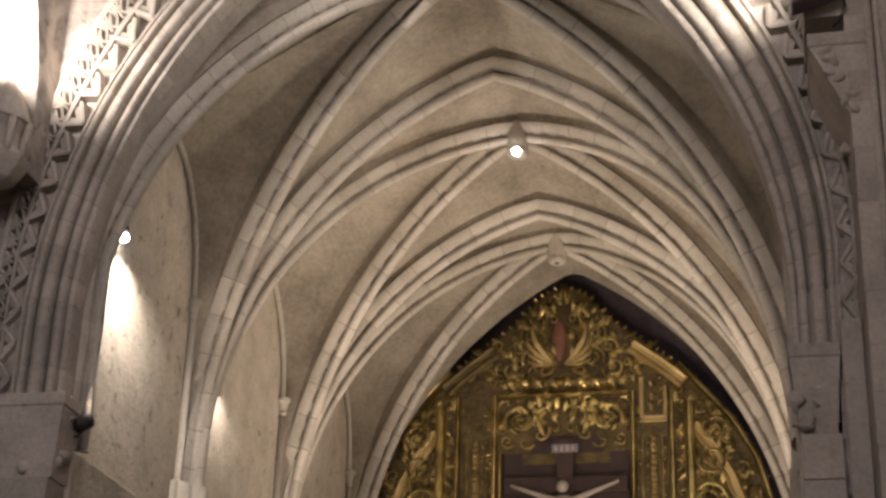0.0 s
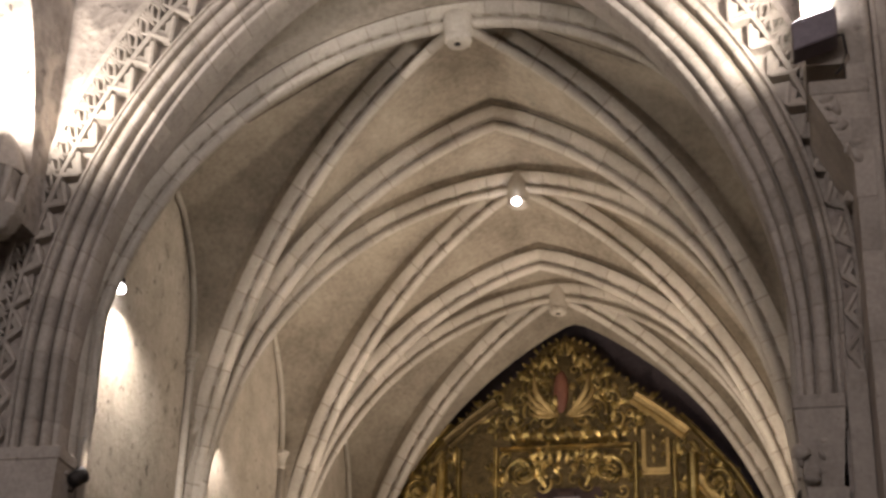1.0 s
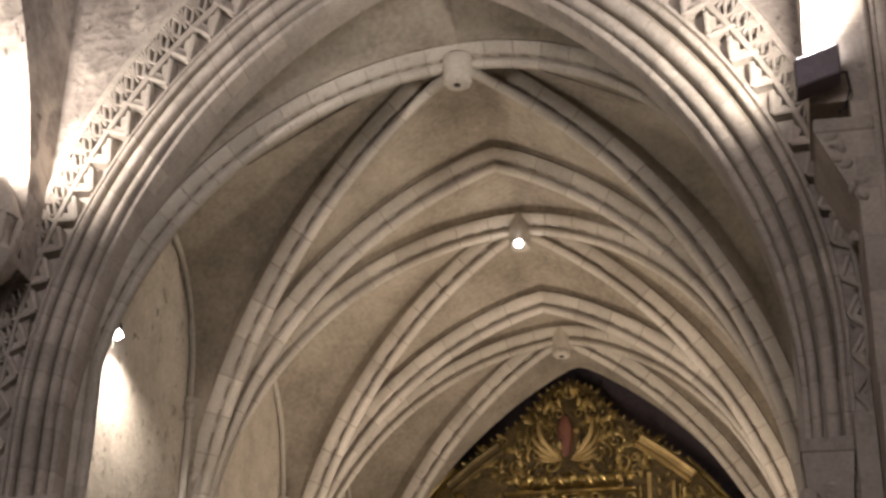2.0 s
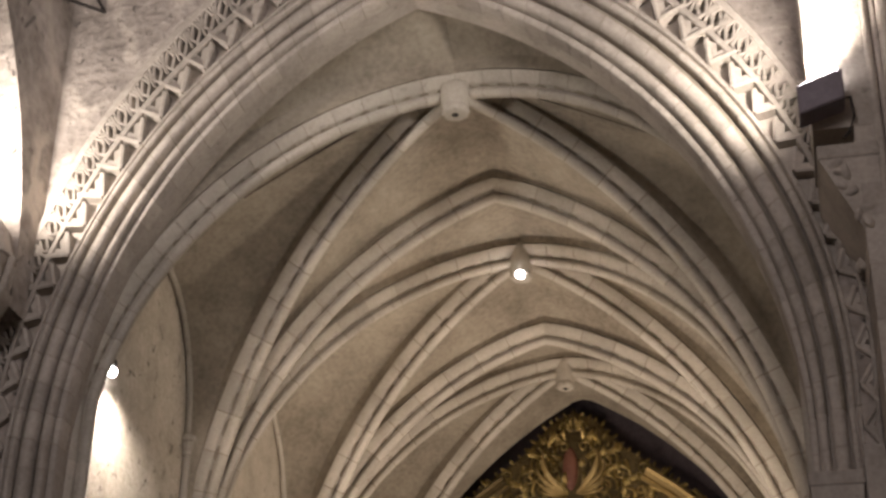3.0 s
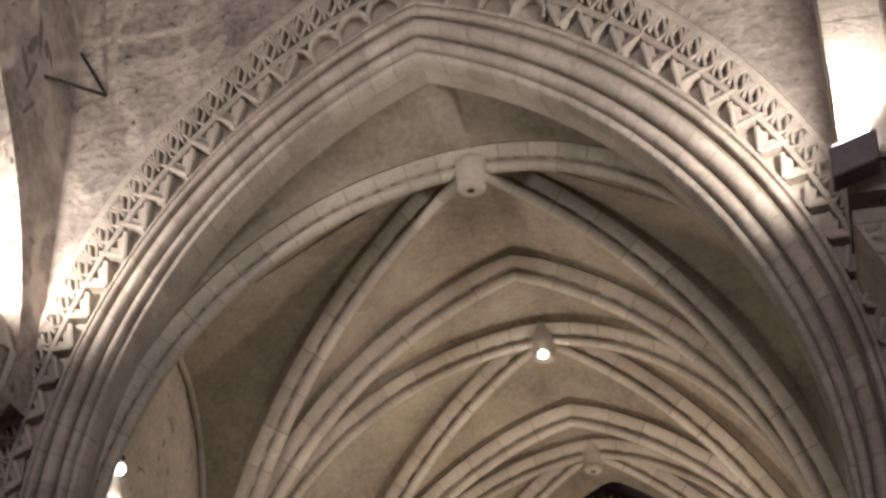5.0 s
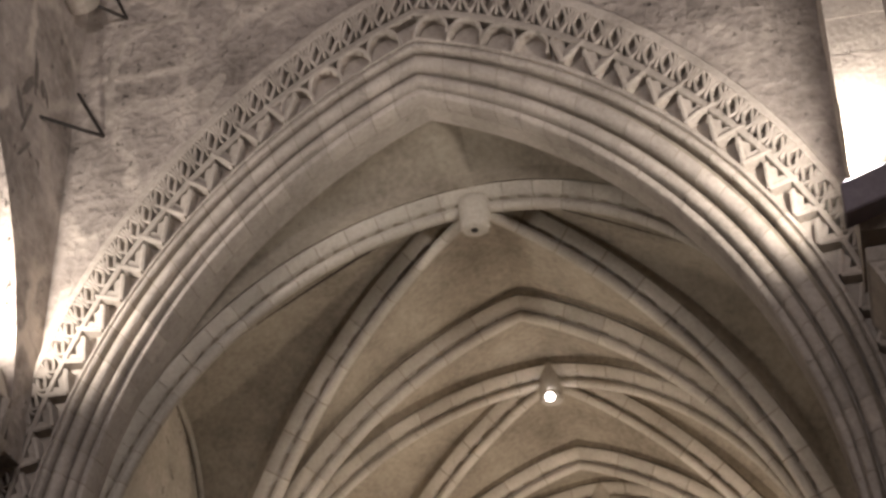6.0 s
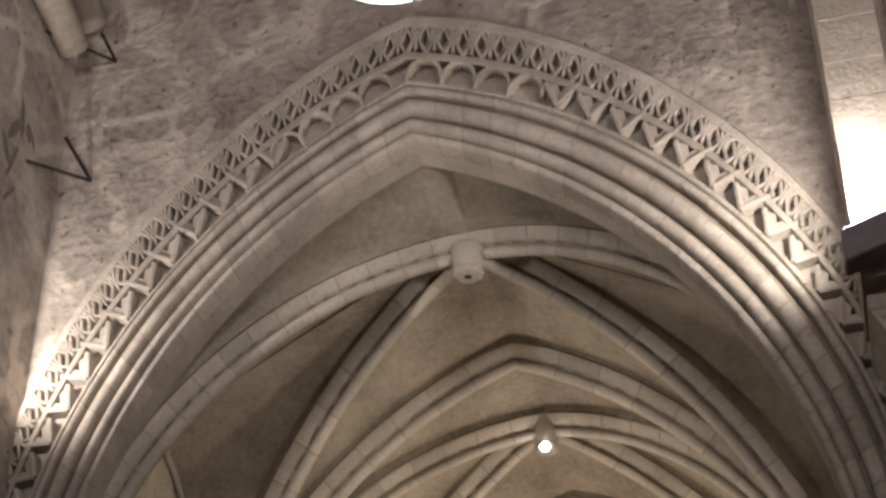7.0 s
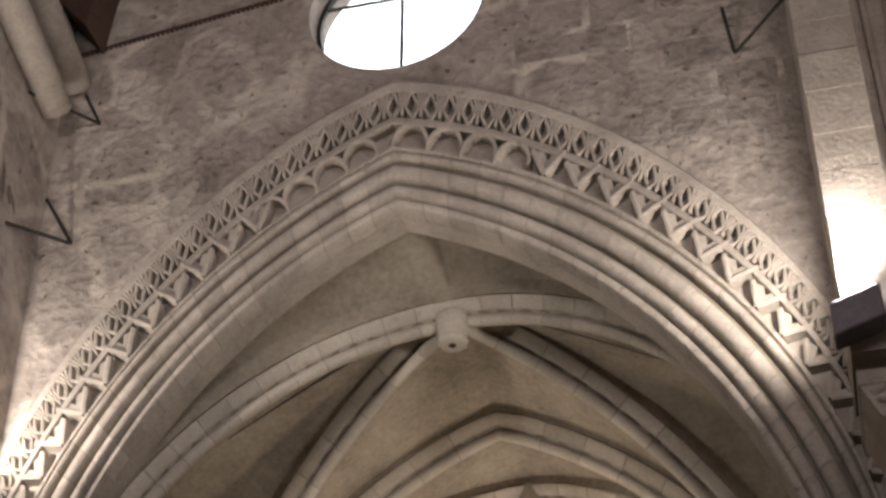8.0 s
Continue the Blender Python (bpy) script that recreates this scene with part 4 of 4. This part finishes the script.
# two large wheels, the scrolls round the niche, rows of leaves
for x, z, k, t, sz in ((0.80, 11.05, 0, 20, 1.25), (0.80, 11.05, 1, 200, 0.7), (0.28, 11.18, 2, 80, 1.1), (0.45, 11.38, 1, 120, 0.9), (1.08, 11.36, 2, 30, 0.8), (0.42, 10.78, 2, 220, 1.0), (1.05, 10.66, 1, 150, 0.8), (0.70, 10.62, 2, 170, 0.8),
                       (0.55, 12.25, 0, 30, 1.0), (0.95, 12.05, 1, 90, 1.0), (0.35, 12.02, 2, 200, 0.9), (0.62, 12.75, 0, 100, 0.85), (0.85, 12.45, 1, 10, 1.0), (0.30, 13.15, 1, 60, 0.8), (0.12, 13.45, 2, 20, 0.7),
                       (1.62, 12.10, 1, 50, 0.8), (2.72, 10.75, 0, 40, 1.2), (2.68, 10.2, 0, 200, 1.2), (3.2, 10.05, 1, 90, 0.9), (2.6, 9.5, 0, 0, 1.3), (2.85, 11.1, 1, 10, 0.7), (3.05, 9.4, 2, 90, 1.0)):
    both(SCROLLS[k], x, z, t, sz)
for k in range(15):
    put(LEAVES[2], -0.9 + 1.86 * k / 14, 11.60, rnd.uniform(-12, 12), 1.0, k % 2 == 0, AY - 0.16)
for k in range(9):
    put(LEAVES[1], -0.6 + 1.2 * k / 8, 11.2 + 0.05 * (k % 2), -25 + 50 * k / 8, 0.9)
for x, z, t, sz in ((0.18, 12.2, 22, 1.5), (0.30, 12.25, 38, 1.2), (0.42, 12.75, 15, 1.2), (0.2, 13.1, 20, 1.2), (0.62, 12.55, 48, 1.1), (0.95, 12.35, 62, 1.0), (0.05, 13.35, 4, 1.0), (0.75, 12.9, 40, 0.7), (0.5, 13.15, 30, 0.8)):
    both(LEAVES[0], x, z, t, sz * 0.62), both(LEAVES[1], x * 0.8, z + 0.08, t * 0.5 - 20, sz * 0.6), both(SCROLLS[1], x + 0.05, z + 0.05, t * 3, sz * 0.5)
for i in range(620):
    x, z = rnd.uniform(0.05, 3.5), rnd.uniform(9.0, 13.1)
    if not inside(x, z) or (x < 1.3 and z < 10.75) or (1.38 < x < 1.95 and z < 11.9):
        continue
    pick = rnd.random()
    me = ROSE if pick < 0.3 else (LEAVES[rnd.randrange(3)] if pick < 0.75 else SCROLLS[1 + rnd.randrange(2)])
    both(me, x, z, rnd.uniform(-90, 90), rnd.uniform(0.45, 0.8))
for s in (-1, 1):
    for i in range(16):
        put(ROSE, s * 1.64, 9.0 + i * 0.11, i * 25, 0.5, False, AY - 0.02)
        put(LEAVES[2], s * (1.50 + 0.3 * (i % 2)), 9.0 + i * 0.11, 30 * s, 0.4)
# crest of small leaves along the outline
for i in range(1, len(half) - 1):
    (xa, za), (xb, zb) = half[i], half[i + 1]
    n = max(2, round(math.hypot(xb - xa, zb - za) / 0.17))
    for k in range(n):
        f = k / n
        both(LEAVES[2], xa + (xb - xa) * f, za + (zb - za) * f - 0.03, 70 - 6 * i + rnd.uniform(-35, 35), rnd.uniform(0.35, 0.6))
for x, z in put_later:
    put(LEAVES[2], x, z, 25 if x > 1.7 else -25, 0.6, False, AY - 0.06)
# plume of long pale leaves that splay from the foot of the cartouche
PLUME = [acanthus(0.95, 0.06, 12), acanthus(0.7, 0.05, 10)]
for me in PLUME:
    me.materials[0] = GOLDPALE
for turn, k, sz in ((16, 0, 0.95), (34, 0, 0.8), (52, 1, 0.85), (70, 1, 0.7)):
    put(PLUME[k], 0.04, 12.12, turn, sz, False, AY - 0.08), put(PLUME[k], -0.16, 12.12, -turn, sz, True, AY - 0.08)
# dull finials against the vault
for x, z, sz in ((0.0, 13.42, 1.0), (0.34, 13.20, 0.8), (-0.34, 13.20, 0.8), (0.66, 12.95, 0.7), (-0.66, 12.95, 0.7)):
    bm = bmesh.new()
    lathe_rings(bm, AX + x, AY + 0.05, [(r * sz, z + h * sz) for r, h in ((0.05, -0.1), (0.09, 0.0), (0.045, 0.06), (0.085, 0.14), (0.10, 0.22), (0.05, 0.32), (0.025, 0.40))], 10)
    part("finial", bm, GOLDDARK, altar, smooth=True)
# cartouche
bm = bmesh.new()
bmesh.ops.create_uvsphere(bm, u_segments=20, v_segments=10, radius=1, matrix=Matrix.Translation((AX - 0.08, AY - 0.02, 12.62)) @ Matrix.Diagonal((0.14, 0.08, 0.42, 1)))
part("cartouche", bm, textured("faded_red", (0.10, 0.035, 0.02), (0.22, 0.09, 0.05), 0.6), altar, "oval faded red panel", True)
# niche with the cross
slab("niche", [(-1.18, 7.0), (-1.18, 10.42), (-0.62, 10.42), (-0.5, 10.75), (0.62, 10.75), (0.74, 10.42), (1.28, 10.42), (1.28, 7.0)], AY - 0.04, AY - 0.004, WOOD, label="dark wooden niche")
for s in (-1, 1):
    strip("niche_frame", [(0.05 + s * 1.22, 7.0), (0.05 + s * 1.22, 10.40)], 0.06, 0.14, GOLD, "", AY - 0.005)
slab("niche_panel", [(-0.75, 10.20), (-0.75, 10.40), (0.85, 10.40), (0.85, 10.20)], AY - 0.06, AY - 0.045, GOLDDARK)
crucifix = empty("crucifix", (0, 0, 0), "dark wooden cross with a pale carved figure", "crucifix")
box("upright", AX - 0.15 + 0.05, AX + 0.15 + 0.05, AY - 0.22, AY - 0.12, 6.9, 10.62, WOOD, crucifix, 0.01)
box("crossbar", AX + 0.05 - 1.12, AX + 0.05 + 1.12, AY - 0.20, AY - 0.125, 9.62, 9.92, WOOD, crucifix, 0.01)
plaque = box("plaque", AX + 0.05 - 0.24, AX + 0.05 + 0.24, AY - 0.245, AY - 0.225, 10.36, 10.52, METAL, crucifix, 0.005)
for i in range(4):
    box("letter_bar", AX + 0.05 - 0.19 + i * 0.105, AX + 0.05 - 0.14 + i * 0.105, AY - 0.252, AY - 0.246, 10.39, 10.49, PAINT, plaque)
bm = bmesh.new()
cx = AX + 0.05
add_tube(bm, [(cx - 0.98, AY - 0.27, 9.76), (cx - 0.55, AY - 0.28, 9.60), (cx - 0.18, AY - 0.29, 9.46), (cx, AY - 0.29, 9.40), (cx + 0.18, AY - 0.29, 9.46), (cx + 0.55, AY - 0.28, 9.62), (cx + 0.98, AY - 0.27, 9.80)], 0.055, 8, [0.6, 0.8, 1.2, 1.6, 1.2, 0.8, 0.6])
add_tube(bm, [(cx, AY - 0.30, 9.5), (cx, AY - 0.31, 9.2), (cx + 0.02, AY - 0.30, 8.85), (cx, AY - 0.28, 8.6), (cx, AY - 0.28, 8.0), (cx, AY - 0.27, 7.6)], 0.15, 10, [1.0, 1.15, 0.9, 0.9, 0.55, 0.4])
bmesh.ops.create_uvsphere(bm, u_segments=12, v_segments=8, radius=0.11, matrix=Matrix.Translation((cx - 0.03, AY - 0.33, 9.70)))
part("figure", bm, PAINT, crucifix, "pale painted wooden figure", True)
# table and step under it
table = empty("altar_table", (0, 0, 0), "plain stone altar table under the altarpiece", "altar")
box("tabletop", -2.2, 1.8, 11.0, 12.1, 0.98, 1.1, STONE, table, 0.01)
box("base", -1.9, 1.5, 11.2, 12.0, 0.0, 0.98, STONE, table, 0.01)

# ---- large worn blocks in the wall over the arch ----
BLOCK = textured("wall_block", (0.15, 0.127, 0.107), (0.42, 0.365, 0.31), 0.9, 0, 1.4, 7, 1.0, 0.20, 0.10, 0.5)
wall = bpy.data.objects["wall_east"]
rnd = random.Random(21)
z, row = 14.0, 0
while z < 18.5:
    h = rnd.uniform(0.40, 0.56)
    x = 0.35 + rnd.uniform(0, 0.4)
    while x < 4.2:
        w = rnd.uniform(0.5, 1.0)
        x1 = min(x + w, 4.34)
        r_out = max(math.hypot(cx_ + 2.68, z - 7.95) for cx_ in (x, x1))
        near = min(math.hypot(x + 2.68, z - 7.95), math.hypot(x1 + 2.68, z - 7.95))
        gap_win = math.hypot(max(x - wx, 0), max(z - wz, wz - z - h, 0))
        if near > 8.42 and gap_win > wr + 0.22 and x1 - x > 0.2:
            y = -rnd.uniform(0.001, 0.006)
            corners = [(x, z), (x1, z), (x1, z + h), (x, z + h)]
            corners = [(a + rnd.uniform(-0.02, 0.02), b + rnd.uniform(-0.018, 0.018)) for a, b in corners]
            inner = [(a + (0.05 if k in (0, 3) else -0.05), b + (0.05 if k < 2 else -0.05)) for k, (a, b) in enumerate(corners)]
            vs = [(a, 0.004, b) for a, b in corners] + [(a, y, b) for a, b in inner]
            fs = [(4, 5, 6, 7)] + [(k, (k + 1) % 4, 4 + (k + 1) % 4, 4 + k) for k in range(4)] + [(3, 2, 1, 0)]
            mesh_object("block", vs, fs, BLOCK, wall)
        x = x1 + rnd.uniform(0.012, 0.03)
    z, row = z + h + rnd.uniform(0.01, 0.025), row + 1

# smeared mortar lines and a filled patch on the wall, left of the window
MORTAR = textured("smeared_mortar", (0.24, 0.205, 0.17), (0.50, 0.44, 0.37), 0.9, 0, 2.6, 10, 1.0, 0.08, 0.0, 0.3)
rnd = random.Random(5)


def smear(points, width):
    """A raised uneven ribbon of mortar along points (x, z) of the wall."""
    pts = []
    for (xa, za), (xb, zb) in zip(points, points[1:]):
        m = max(2, round(math.hypot(xb - xa, zb - za) / 0.07))
        pts += [(xa + (xb - xa) * i / m, za + (zb - za) * i / m) for i in range(m)]
    pts = [(x + 0.03 * math.sin(7 * z + 3 * x), z + 0.02 * math.sin(9 * x)) for x, z in pts]
    vs = []
    for i, (x, z) in enumerate(pts):
        p, q = pts[max(i - 1, 0)], pts[min(i + 1, len(pts) - 1)]
        d = Vector((q[0] - p[0], q[1] - p[1])).normalized()
        w = width * rnd.uniform(0.55, 1.2) * (0.5 if i in (0, len(pts) - 1) else 1)
        vs += [(x - d.y * w * k, y, z + d.x * w * k) for k, y in ((-1, 0.003), (-0.6, -0.008), (0.6, -0.008), (1, 0.003))]
    mesh_object("mortar_line", vs, grid_faces(len(pts), 4), MORTAR, wall, True)


smear([(-4.10, 14.34), (-4.13, 15.36), (-3.95, 15.90), (-3.32, 15.90), (-3.17, 16.51), (-2.94, 17.22), (-2.50, 17.37)], 0.075)
smear([(-2.70, 15.40), (-2.64, 15.72), (-2.49, 15.93), (-2.17, 15.91), (-1.85, 15.97)], 0.07)
smear([(-3.85, 16.45), (-3.50, 16.55), (-3.40, 16.85)], 0.04)
smear([(-2.93, 14.42), (-2.80, 14.66), (-2.68, 14.95)], 0.17)

# dark damp marks on the nave wall
DAMP = textured("damp_stain", (0.085, 0.072, 0.062), (0.20, 0.172, 0.148), 0.9, 0, 3.0, 16, 0.6, 0.02)
nave_wall = bpy.data.objects["wall_nave_north"]
for y, z, ry, rz, lean in ((-0.98, 14.52, 0.05, 0.30, 0.2), (-1.12, 14.25, 0.07, 0.22, -0.5), (-0.80, 14.45, 0.06, 0.12, 0.3), (-1.22, 13.95, 0.06, 0.2, 0.6), (-1.05, 13.85, 0.04, 0.28, -0.3), (-0.68, 14.40, 0.03, 0.12, 0.5), (-1.0, 13.45, 0.03, 0.2, -0.6)):
    ring = []
    for k in range(14):
        a, r = k * math.tau / 14, rnd.uniform(0.75, 1.15)
        dy, dz = ry * r * math.cos(a), rz * r * math.sin(a)
        ring.append((-4.577, y + dy * math.cos(lean) - dz * math.sin(lean), z + dy * math.sin(lean) + dz * math.cos(lean)))
    mesh_object("stain", ring, [tuple(range(14))], DAMP, nave_wall)
